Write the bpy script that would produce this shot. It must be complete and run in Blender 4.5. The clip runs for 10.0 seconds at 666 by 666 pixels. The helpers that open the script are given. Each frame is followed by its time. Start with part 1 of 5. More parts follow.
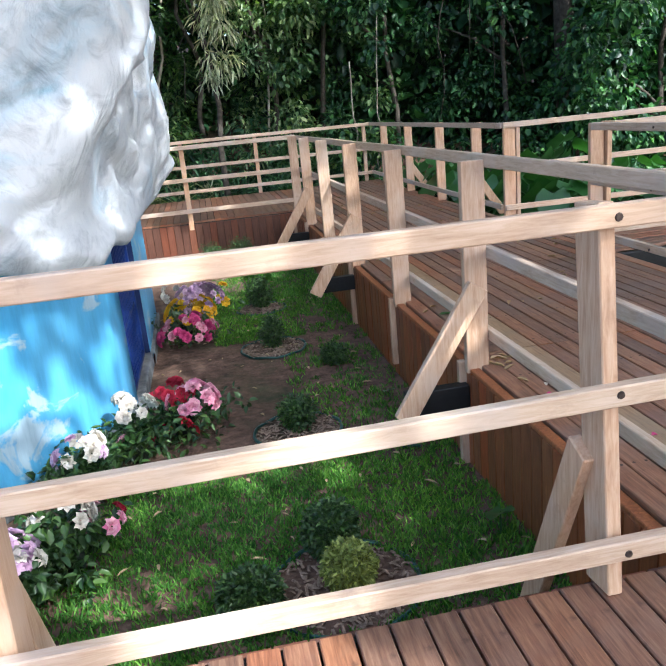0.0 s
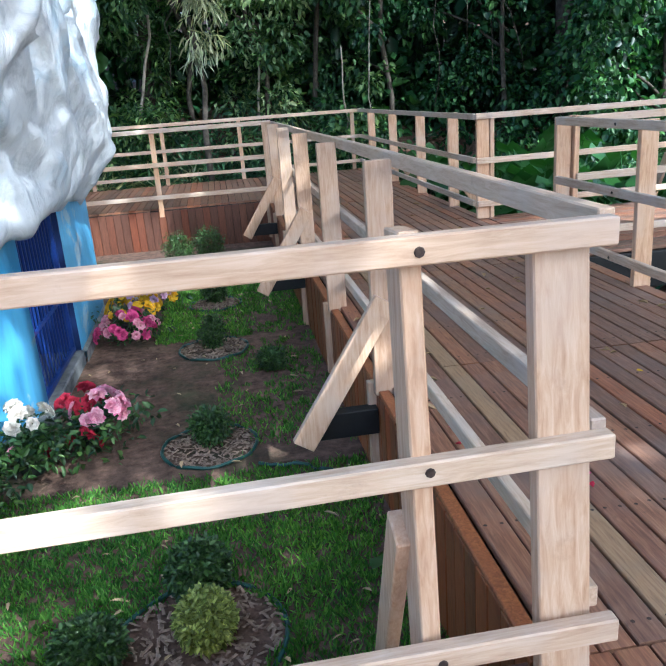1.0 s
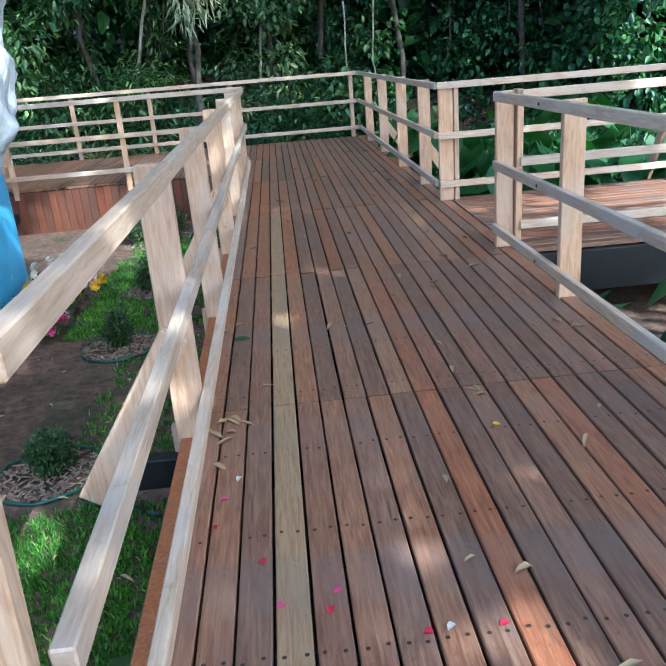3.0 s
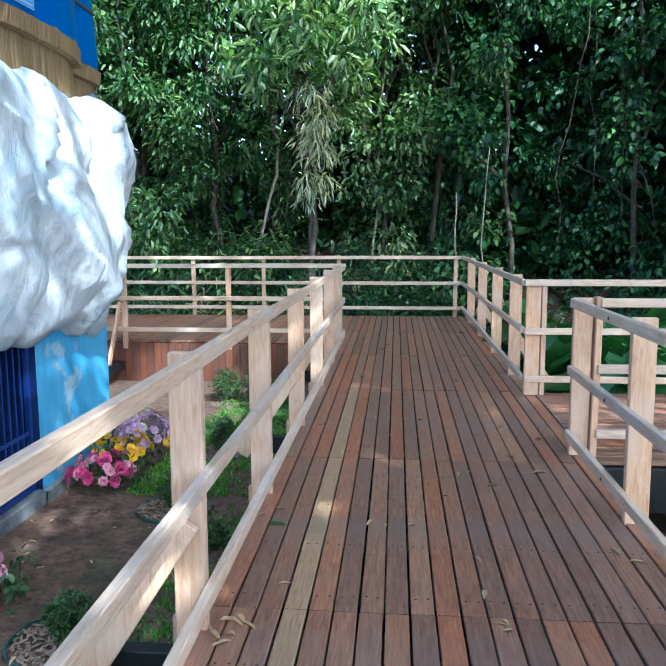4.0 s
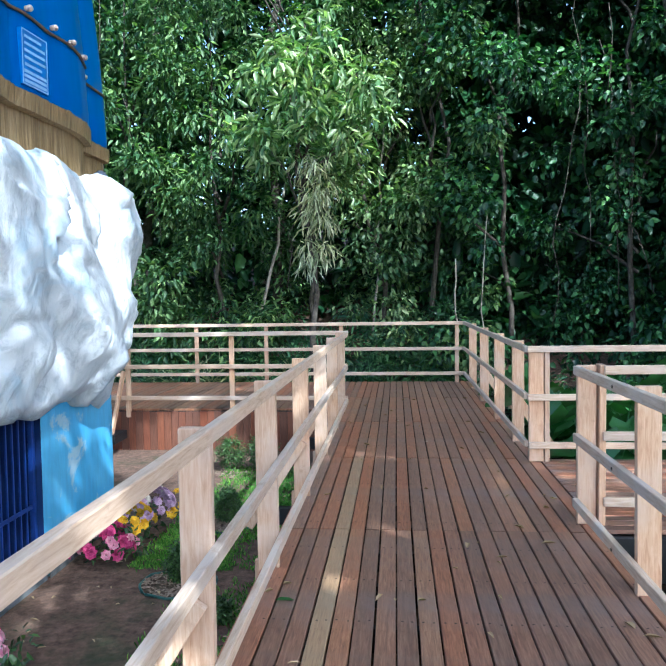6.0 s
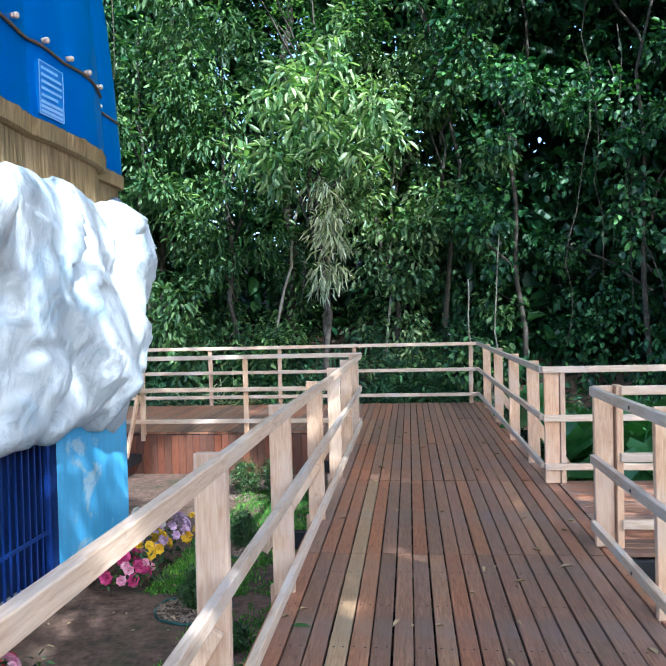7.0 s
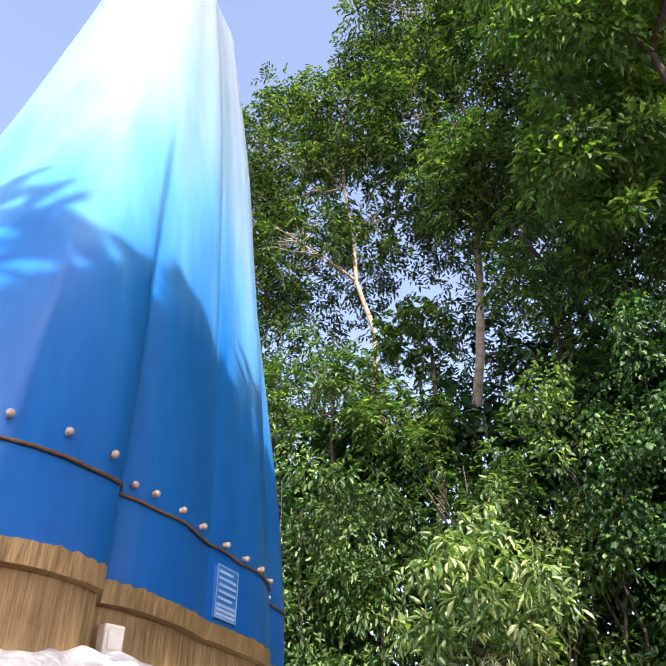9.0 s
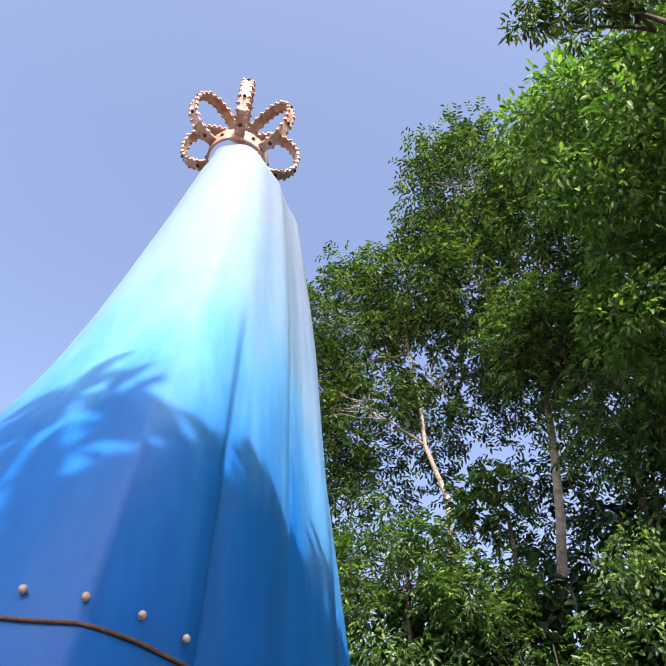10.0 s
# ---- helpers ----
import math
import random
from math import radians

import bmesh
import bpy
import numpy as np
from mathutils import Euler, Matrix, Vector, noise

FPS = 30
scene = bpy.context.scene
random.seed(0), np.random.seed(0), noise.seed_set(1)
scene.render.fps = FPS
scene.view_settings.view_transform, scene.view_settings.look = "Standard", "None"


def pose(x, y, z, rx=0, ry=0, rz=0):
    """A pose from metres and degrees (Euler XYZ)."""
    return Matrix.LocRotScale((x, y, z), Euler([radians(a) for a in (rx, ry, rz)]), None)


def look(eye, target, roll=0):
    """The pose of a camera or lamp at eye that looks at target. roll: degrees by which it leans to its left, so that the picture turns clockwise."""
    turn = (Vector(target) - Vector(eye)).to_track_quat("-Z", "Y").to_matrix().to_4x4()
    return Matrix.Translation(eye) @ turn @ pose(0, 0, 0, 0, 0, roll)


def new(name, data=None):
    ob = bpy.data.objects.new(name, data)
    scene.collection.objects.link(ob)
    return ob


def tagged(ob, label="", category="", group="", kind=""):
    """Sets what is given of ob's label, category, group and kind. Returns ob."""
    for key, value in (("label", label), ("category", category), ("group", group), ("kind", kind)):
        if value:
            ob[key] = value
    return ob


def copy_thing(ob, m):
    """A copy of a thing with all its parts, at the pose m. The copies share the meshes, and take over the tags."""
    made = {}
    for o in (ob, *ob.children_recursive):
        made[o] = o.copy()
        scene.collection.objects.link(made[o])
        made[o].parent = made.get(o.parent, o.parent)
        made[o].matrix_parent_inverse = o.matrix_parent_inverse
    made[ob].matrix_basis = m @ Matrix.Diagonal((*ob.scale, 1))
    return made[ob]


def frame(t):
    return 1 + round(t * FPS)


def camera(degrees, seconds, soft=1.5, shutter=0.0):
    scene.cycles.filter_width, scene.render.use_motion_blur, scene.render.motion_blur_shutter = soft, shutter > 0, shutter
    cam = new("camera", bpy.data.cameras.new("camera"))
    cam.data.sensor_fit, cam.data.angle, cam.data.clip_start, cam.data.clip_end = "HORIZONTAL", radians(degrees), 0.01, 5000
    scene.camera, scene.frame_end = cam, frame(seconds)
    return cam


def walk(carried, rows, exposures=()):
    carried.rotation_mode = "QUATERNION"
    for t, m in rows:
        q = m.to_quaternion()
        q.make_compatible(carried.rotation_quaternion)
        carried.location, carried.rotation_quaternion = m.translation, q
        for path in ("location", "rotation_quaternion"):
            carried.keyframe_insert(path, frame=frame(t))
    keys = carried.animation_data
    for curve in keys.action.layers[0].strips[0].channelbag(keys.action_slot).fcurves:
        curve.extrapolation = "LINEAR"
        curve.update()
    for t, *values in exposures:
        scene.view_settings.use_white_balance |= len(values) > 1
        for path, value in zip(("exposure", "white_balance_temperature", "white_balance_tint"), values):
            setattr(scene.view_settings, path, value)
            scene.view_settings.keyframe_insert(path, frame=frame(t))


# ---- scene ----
cam = camera(49.3, 10.0)

PATH = [
    (0, (-1.423, -0.12, 1.41), (-1.128, 1.769, 0.823), -5.5),
    (0.5, (-1.046, 0.004, 1.42), (-0.766, 1.895, 0.83), -6.0),
    (1, (-0.781, 0.19, 1.392), (-0.524, 2.073, 0.768), -4.2),
    (1.5, (-0.469, 0.35, 1.406), (-0.226, 2.22, 0.739), -4.5),
    (2, (-0.077, 0.445, 1.407), (0.121, 2.284, 0.645), -7.2),
    (2.2, (0.031, 0.488, 1.407), (0.227, 2.323, 0.636), -7.4),
    (3.3, (0.521, 0.822, 1.443), (0.529, 2.707, 0.773), -2.1),
    (3.5, (0.617, 0.848, 1.479), (0.532, 2.749, 0.863), -0.8),
    (4, (0.702, 0.836, 1.542), (0.53, 2.809, 1.266), -0.2),
    (4.5, (0.691, 0.797, 1.565), (0.499, 2.779, 1.38), -0.5),
    (5, (0.683, 0.823, 1.563), (0.501, 2.808, 1.397), -0.6),
    (5.5, (0.68, 0.799, 1.578), (0.507, 2.788, 1.458), -0.8),
    (7, (0.675, 0.785, 1.597), (0.466, 2.774, 1.556), -1.4),
    (7.5, (0.662, 0.752, 1.67), (0.38, 2.725, 1.847), -1.7),
    (8, (0.655, 0.713, 1.738), (0.29, 2.63, 2.173), -1.4),
    (8.5, (0.64, 0.661, 1.824), (0.194, 2.421, 2.663), -0.8),
    (9, (0.592, 0.726, 1.901), (0.09, 2.312, 3.011), -0.1),
    (9.5, (0.658, 0.602, 1.879), (0.122, 1.923, 3.282), 1.4),
    (10, (0.642, 0.612, 1.871), (0.065, 1.861, 3.323), 2.4),
]
EXPOSURES = [(0.0, 1.68, 5850, 8), (1.0, 1.68, 5450, 5), (2.0, 1.70, 5350, 3), (3.5, 1.80, 5050, -1), (4.5, 1.86, 5150, 2), (7.0, 1.92, 5250, 4), (8.0, 2.0, 5900, 11), (8.5, 1.97, 6900, 19), (9.0, 1.76, 7150, 21), (9.5, 1.55, 6900, 21), (10.0, 1.4, 6900, 22)]
walk(cam, [(t, look(eye, target, roll)) for t, eye, target, roll in PATH], EXPOSURES)

# ---- light ----
TO_SUN = Vector((0.50, -0.72, 0.80)).normalized()
sun_el = math.asin(TO_SUN.z)
sun_az = math.atan2(TO_SUN.x, TO_SUN.y)
world = bpy.data.worlds.new("sky")
scene.world = world
world.use_nodes = True
wn = world.node_tree
wn.nodes.clear()
sky = wn.nodes.new("ShaderNodeTexSky")
sky.sky_type = "NISHITA"
sky.sun_disc = False
sky.sun_elevation = sun_el
sky.sun_rotation = sun_az
sky.air_density = 1.0
sky.dust_density = 3.0
sky.ozone_density = 1.2
wbg = wn.nodes.new("ShaderNodeBackground")
wbg.inputs["Strength"].default_value = 0.15
wout = wn.nodes.new("ShaderNodeOutputWorld")
wn.links.new(sky.outputs["Color"], wbg.inputs["Color"])
wn.links.new(wbg.outputs["Background"], wout.inputs["Surface"])
sun_data = bpy.data.lights.new("sun", "SUN")
sun_data.energy = 2.95
sun_data.angle = radians(0.4)
sun_data.color = (1.0, 0.975, 0.935)
sun = new("sun", sun_data)
sun.matrix_world = Matrix.Translation((20, -15, 30)) @ TO_SUN.to_track_quat("Z", "Y").to_matrix().to_4x4()


# ---- materials ----
class Mat:
    """A small builder for node materials."""

    def __init__(self, name):
        self.m = bpy.data.materials.new(name)
        self.m.use_nodes = True
        self.t = self.m.node_tree
        self.t.nodes.clear()
        self.out = self.n("ShaderNodeOutputMaterial")
        self.b = self.n("ShaderNodeBsdfPrincipled")
        self.link(self.b, "BSDF", self.out, "Surface")

    def n(self, kind, **values):
        node = self.t.nodes.new(kind)
        for k, v in values.items():
            node.inputs[k.replace("_", " ")].default_value = v
        return node

    def link(self, a, ao, b, bi):
        self.t.links.new(a.outputs[ao], b.inputs[bi])

    def coords(self, scale=(1, 1, 1), which="Object"):
        c = self.n("ShaderNodeTexCoord")
        mp = self.n("ShaderNodeMapping")
        mp.inputs["Scale"].default_value = scale
        self.link(c, which, mp, "Vector")
        return mp

    def noise(self, co, scale, detail=5.0, rough=0.6, dist=0.0):
        nz = self.n("ShaderNodeTexNoise", Scale=scale, Detail=detail, Roughness=rough, Distortion=dist)
        self.link(co, "Vector", nz, "Vector")
        return nz

    def ramp(self, src, so, stops):
        r = self.n("ShaderNodeValToRGB")
        e = r.color_ramp.elements
        while len(e) < len(stops):
            e.new(0.5)
        for el, (p, c) in zip(e, stops):
            el.position = p
            el.color = (*c, 1) if len(c) == 3 else c
        self.link(src, so, r, "Fac")
        return r

    def mix(self, fac, fo, a, ao, b, bo, mode="MIX", amount=1.0):
        mx = self.n("ShaderNodeMix")
        mx.data_type = "RGBA"
        mx.blend_type = mode
        if fac is None:
            mx.inputs[0].default_value = amount
        else:
            self.t.links.new(fac.outputs[fo], mx.inputs[0])
        if isinstance(a, tuple):
            mx.inputs[6].default_value = (*a, 1)
        else:
            self.t.links.new(a.outputs[ao], mx.inputs[6])
        if isinstance(b, tuple):
            mx.inputs[7].default_value = (*b, 1)
        else:
            self.t.links.new(b.outputs[bo], mx.inputs[7])
        return mx

    def color(self, node, so=None):
        if isinstance(node, tuple):
            self.b.inputs["Base Color"].default_value = (*node, 1)
        else:
            self.t.links.new(node.outputs[2 if so is None else so], self.b.inputs["Base Color"])

    def bump(self, src, so, strength=0.3, distance=0.01):
        bp = self.n("ShaderNodeBump", Strength=strength, Distance=distance)
        self.link(src, so, bp, "Height")
        self.link(bp, "Normal", self.b, "Normal")
        return bp

    def rough(self, v, spec=0.5, metal=0.0):
        self.b.inputs["Roughness"].default_value = v
        self.b.inputs["Specular IOR Level"].default_value = spec
        self.b.inputs["Metallic"].default_value = metal
        return self


def wood(name, dark, mid, light, grain, gray, stain, rough, per_object=True, tones=None):
    """Sawn timber with grain along the local axis that grain scales least."""
    w = Mat(name)
    co = w.coords(grain)
    if per_object:
        info = w.n("ShaderNodeObjectInfo")
        add = w.n("ShaderNodeVectorMath")
        add.operation = "ADD"
        mul = w.n("ShaderNodeVectorMath")
        mul.operation = "SCALE"
        mul.inputs[0].default_value = (37.0, 53.0, 71.0)
        w.link(info, "Random", mul, "Scale")
        w.link(co, "Vector", add, 0)
        w.link(mul, "Vector", add, 1)
        co = add
    fine = w.noise(co, 9.0, 8.0, 0.65, 0.6)
    base = w.ramp(fine, "Fac", [(0.25, dark), (0.5, mid), (0.78, light)])
    c2 = w.coords((1, 1, 1))
    patch = w.noise(c2, 2.3, 4.0, 0.6)
    pr = w.ramp(patch, "Fac", [(0.48, (0, 0, 0)), (0.72, (1, 1, 1))])
    mx = w.mix(pr, "Color", base, "Color", gray, None)
    spots = w.noise(c2, 7.0, 6.0, 0.7)
    sr = w.ramp(spots, "Fac", [(0.60, (0, 0, 0)), (0.78, (1, 1, 1))])
    mx2 = w.mix(sr, "Color", mx, 2, stain, None)
    if per_object:
        tone = w.ramp(info, "Random", tones or [(0.0, (0.74, 0.72, 0.71)), (0.25, (0.90, 0.87, 0.85)), (0.45, (1.28, 0.86, 0.62)), (0.62, (0.92, 0.94, 0.95)), (0.8, (1.28, 1.02, 0.80)), (0.92, (1.02, 1.0, 0.98)), (1.0, (1.30, 1.18, 0.95))])
        mx2 = w.mix(None, None, mx2, 2, tone, "Color", "MULTIPLY", 1.0)
    w.color(mx2)
    rr = w.n("ShaderNodeMapRange")
    rr.inputs["To Min"].default_value = rough - 0.12
    rr.inputs["To Max"].default_value = rough + 0.15
    w.link(spots, "Fac", rr, "Value")
    w.link(rr, "Result", w.b, "Roughness")
    w.bump(fine, "Fac", 0.22, 0.003)
    w.b.inputs["Specular IOR Level"].default_value = 0.45
    return w.m


def leafy(name, dark, mid, light, translucent, rough=0.42, spec=0.5):
    """Foliage: every leaf has its own tone and lets some light through."""
    w = Mat(name)
    geo = w.n("ShaderNodeNewGeometry")
    base = w.ramp(geo, "Random Per Island", [(0.0, dark), (0.45, mid), (0.85, light), (1.0, tuple(min(1, c * 1.5) for c in light))])
    co = w.coords((1, 1, 1))
    big = w.noise(co, 0.55, 3.0, 0.6)
    br = w.ramp(big, "Fac", [(0.3, (0.62, 0.72, 0.80)), (0.7, (1.18, 1.10, 0.85))])
    mx = w.mix(None, None, base, "Color", br, "Color", "MULTIPLY", 1.0)
    w.color(mx)
    w.rough(rough, spec)
    tr = w.n("ShaderNodeBsdfTranslucent")
    lift = w.mix(None, None, mx, 2, (1.2, 1.5, 0.5), None, "MULTIPLY", 1.0)
    w.t.links.new(lift.outputs[2], tr.inputs["Color"])
    ms = w.n("ShaderNodeMixShader")
    ms.inputs[0].default_value = translucent
    w.link(w.b, "BSDF", ms, 1)
    w.link(tr, "BSDF", ms, 2)
    w.link(ms, "Shader", w.out, "Surface")
    return w.m


def speckled(name, c1, c2, scale, rough, spec=0.4, bump=0.3, metal=0.0, c3=None, scale2=None, dist=0.01):
    """A two-tone surface with grain at one scale and stains at another."""
    w = Mat(name)
    co = w.coords((1, 1, 1))
    a = w.noise(co, scale, 7.0, 0.65)
    r = w.ramp(a, "Fac", [(0.3, c1), (0.7, c2)])
    if c3:
        s = w.noise(co, scale2, 5.0, 0.7)
        sr = w.ramp(s, "Fac", [(0.52, (0, 0, 0)), (0.70, (1, 1, 1))])
        w.color(w.mix(sr, "Color", r, "Color", c3, None))
    else:
        w.color(r, "Color")
    w.rough(rough, spec, metal)
    if bump:
        w.bump(a, "Fac", bump, dist)
    return w.m


PINE_TONES = [(0.0, (0.88, 0.87, 0.88)), (0.3, (1.06, 0.96, 0.88)), (0.55, (0.97, 0.98, 0.99)), (0.8, (1.10, 1.0, 0.90)), (1.0, (1.05, 1.05, 1.04))]
M_DECK = wood("deck_wood", (0.085, 0.045, 0.031), (0.225, 0.119, 0.076), (0.375, 0.24, 0.158), (10, 0.7, 10), (0.20, 0.145, 0.122), (0.060, 0.034, 0.027), 0.44)
M_DECK_TAN = wood("tan_deck_wood", (0.13, 0.080, 0.045), (0.32, 0.195, 0.105), (0.44, 0.30, 0.175), (10, 0.7, 10), (0.27, 0.20, 0.13), (0.10, 0.065, 0.04), 0.44, False)
M_DECK_X = wood("deck_wood_across", (0.085, 0.045, 0.031), (0.225, 0.119, 0.076), (0.375, 0.24, 0.158), (0.7, 10, 10), (0.20, 0.145, 0.122), (0.060, 0.034, 0.027), 0.44)
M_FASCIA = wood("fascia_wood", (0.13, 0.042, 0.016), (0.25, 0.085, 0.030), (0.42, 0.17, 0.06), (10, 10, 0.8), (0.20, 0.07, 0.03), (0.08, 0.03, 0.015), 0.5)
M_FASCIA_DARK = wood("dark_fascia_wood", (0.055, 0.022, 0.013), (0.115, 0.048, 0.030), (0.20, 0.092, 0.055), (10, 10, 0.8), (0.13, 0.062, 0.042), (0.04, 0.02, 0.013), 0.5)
M_PINE = wood("pine", (0.37, 0.20, 0.105), (0.53, 0.355, 0.23), (0.66, 0.50, 0.37), (7, 7, 0.7), (0.54, 0.42, 0.33), (0.37, 0.24, 0.155), 0.55, tones=PINE_TONES)
M_PINE_Y = wood("pine_along", (0.34, 0.225, 0.145), (0.52, 0.395, 0.285), (0.66, 0.555, 0.45), (7, 0.7, 7), (0.52, 0.455, 0.39), (0.34, 0.25, 0.18), 0.45, tones=PINE_TONES)
M_PINE_X = wood("pine_across", (0.37, 0.25, 0.17), (0.53, 0.41, 0.30), (0.66, 0.56, 0.465), (0.7, 7, 7), (0.53, 0.46, 0.40), (0.37, 0.275, 0.21), 0.5, tones=PINE_TONES)
M_BLACK = speckled("black_paint", (0.004, 0.004, 0.005), (0.010, 0.011, 0.012), 20, 0.55)
M_SCREW = speckled("rusty_screw", (0.03, 0.022, 0.02), (0.10, 0.07, 0.055), 60, 0.6, metal=0.5)
M_SOIL = speckled("soil", (0.055, 0.034, 0.024), (0.20, 0.122, 0.085), 16, 0.95, 0.2, 0.9, c3=(0.045, 0.050, 0.024), scale2=1.3, dist=0.03)
M_MULCH = speckled("wood_chips", (0.12, 0.075, 0.05), (0.36, 0.27, 0.20), 30, 0.9, 0.2, 0.6)
M_GRASS = leafy("grass", (0.045, 0.135, 0.026), (0.095, 0.25, 0.040), (0.19, 0.36, 0.065), 0.38, 0.55, 0.3)
M_TURF = speckled("turf", (0.018, 0.045, 0.010), (0.045, 0.10, 0.02), 40, 0.95, 0.15, 0.5, c3=(0.07, 0.045, 0.026), scale2=2.2)
M_LEAF = leafy("forest_leaf", (0.014, 0.050, 0.028), (0.040, 0.118, 0.056), (0.10, 0.205, 0.095), 0.34, 0.46, 0.4)
M_LEAF2 = leafy("light_leaf", (0.024, 0.070, 0.030), (0.070, 0.155, 0.058), (0.19, 0.29, 0.125), 0.38, 0.46, 0.4)
# leaf colour lifted to stand in for strong sun on the forest edge
M_SUNLEAF = leafy("sun_brightened_leaf", (0.06, 0.13, 0.055), (0.14, 0.24, 0.105), (0.33, 0.41, 0.22), 0.36, 0.33, 0.6)
# high crowns: leaves coloured darker in place of shade inside the crown
M_HIGHLEAF = leafy("shaded_high_leaf", (0.013, 0.036, 0.020), (0.038, 0.088, 0.036), (0.14, 0.21, 0.07), 0.36, 0.45, 0.35)
# sapling leaves, with sunlight painted into the base colour
M_SUNSAPLING = leafy("young_leaf", (0.06, 0.15, 0.058), (0.17, 0.285, 0.125), (0.38, 0.46, 0.27), 0.36, 0.32, 0.5)
M_BRIGHT = leafy("bright_leaf", (0.045, 0.125, 0.034), (0.095, 0.205, 0.058), (0.20, 0.32, 0.11), 0.42, 0.46, 0.4)
M_LEAF3 = leafy("dry_leaf_tuft", (0.20, 0.22, 0.13), (0.40, 0.42, 0.28), (0.60, 0.60, 0.45), 0.3, 0.5)
M_IVY = leafy("ivy_leaf", (0.008, 0.036, 0.019), (0.026, 0.095, 0.040), (0.09, 0.21, 0.07), 0.28, 0.44, 0.45)
# darker take on the ivy leaf: the forest's inner shade is in the colour
M_DEPTH = leafy("shade_dark_leaf", (0.005, 0.026, 0.014), (0.014, 0.060, 0.026), (0.045, 0.135, 0.042), 0.18, 0.45, 0.4)
M_BIGLEAF = leafy("broad_leaf", (0.014, 0.060, 0.018), (0.030, 0.105, 0.028), (0.06, 0.17, 0.04), 0.25, 0.30, 0.6)
M_BUSH = leafy("bush_leaf", (0.015, 0.045, 0.012), (0.035, 0.085, 0.020), (0.08, 0.15, 0.035), 0.15)
M_BUSHY = leafy("golden_bush_leaf", (0.12, 0.15, 0.025), (0.25, 0.29, 0.06), (0.42, 0.45, 0.13), 0.2)
M_BARK = speckled("bark", (0.030, 0.025, 0.020), (0.10, 0.085, 0.068), 14, 0.9, 0.2, 0.8, c3=(0.14, 0.125, 0.10), scale2=2.5, dist=0.03)
M_PALEBARK = speckled("pale_bark", (0.24, 0.20, 0.15), (0.46, 0.41, 0.33), 9, 0.85, 0.2, 0.6, c3=(0.14, 0.11, 0.08), scale2=3.0, dist=0.02)
M_FALLEN = leafy("fallen_leaf", (0.22, 0.12, 0.06), (0.40, 0.26, 0.15), (0.58, 0.44, 0.28), 0.1, 0.6)
M_CONCRETE = speckled("stained_concrete", (0.09, 0.10, 0.10), (0.24, 0.25, 0.25), 8, 0.9, 0.3, 0.5, c3=(0.04, 0.045, 0.05), scale2=3)
M_NAVY = speckled("navy_paint", (0.004, 0.014, 0.07), (0.008, 0.028, 0.12), 6, 0.5)
M_GRATE = speckled("navy_steel", (0.006, 0.022, 0.13), (0.012, 0.045, 0.22), 12, 0.4, 0.5, 0.1)
M_CABLE = speckled("brown_cable", (0.07, 0.035, 0.02), (0.17, 0.10, 0.065), 30, 0.6)
M_BULB = speckled("dusty_bulb", (0.36, 0.27, 0.21), (0.62, 0.52, 0.44), 30, 0.3, 0.6, 0.1)
M_WHITEPL = speckled("white_plastic", (0.62, 0.60, 0.58), (0.80, 0.79, 0.77), 14, 0.35, 0.5, 0.05)
M_GREYMETAL = speckled("grey_metal", (0.10, 0.11, 0.13), (0.25, 0.26, 0.30), 20, 0.4, 0.5, 0.1, metal=0.6)
M_PLAQUE = speckled("blue_plaque", (0.01, 0.14, 0.50), (0.02, 0.19, 0.58), 12, 0.35, 0.5, 0.05)
M_LETTER = speckled("white_lettering", (0.22, 0.40, 0.66), (0.34, 0.52, 0.74), 30, 0.5, 0.4, 0.0)
M_HOSE = speckled("green_hose", (0.010, 0.045, 0.035), (0.02, 0.09, 0.07), 20, 0.45, 0.5, 0.1)
M_POT = speckled("dark_pot", (0.012, 0.02, 0.016), (0.03, 0.045, 0.035), 20, 0.6)


def petal_mat(name, a, b):
    """Cloth petals: each its own tone between two colours, slightly translucent."""
    w = Mat(name)
    geo = w.n("ShaderNodeNewGeometry")
    base = w.ramp(geo, "Random Per Island", [(0.0, a), (0.5, tuple((x + y) / 2 for x, y in zip(a, b))), (1.0, b)])
    w.color(base, "Color")
    w.rough(0.7, 0.25)
    tr = w.n("ShaderNodeBsdfTranslucent")
    w.link(base, "Color", tr, "Color")
    ms = w.n("ShaderNodeMixShader")
    ms.inputs[0].default_value = 0.25
    w.link(w.b, "BSDF", ms, 1)
    w.link(tr, "BSDF", ms, 2)
    w.link(ms, "Shader", w.out, "Surface")
    return w.m


M_PET = {
    "white": petal_mat("white_petal", (0.62, 0.56, 0.48), (0.85, 0.80, 0.70)),
    "mauve": petal_mat("mauve_petal", (0.48, 0.28, 0.45), (0.76, 0.56, 0.68)),
    "pink": petal_mat("pink_petal", (0.70, 0.20, 0.34), (0.88, 0.55, 0.60)),
    "red": petal_mat("red_petal", (0.34, 0.015, 0.03), (0.62, 0.04, 0.09)),
    "magenta": petal_mat("magenta_petal", (0.45, 0.03, 0.16), (0.75, 0.12, 0.30)),
    "yellow": petal_mat("yellow_petal", (0.70, 0.36, 0.01), (0.88, 0.62, 0.04)),
}


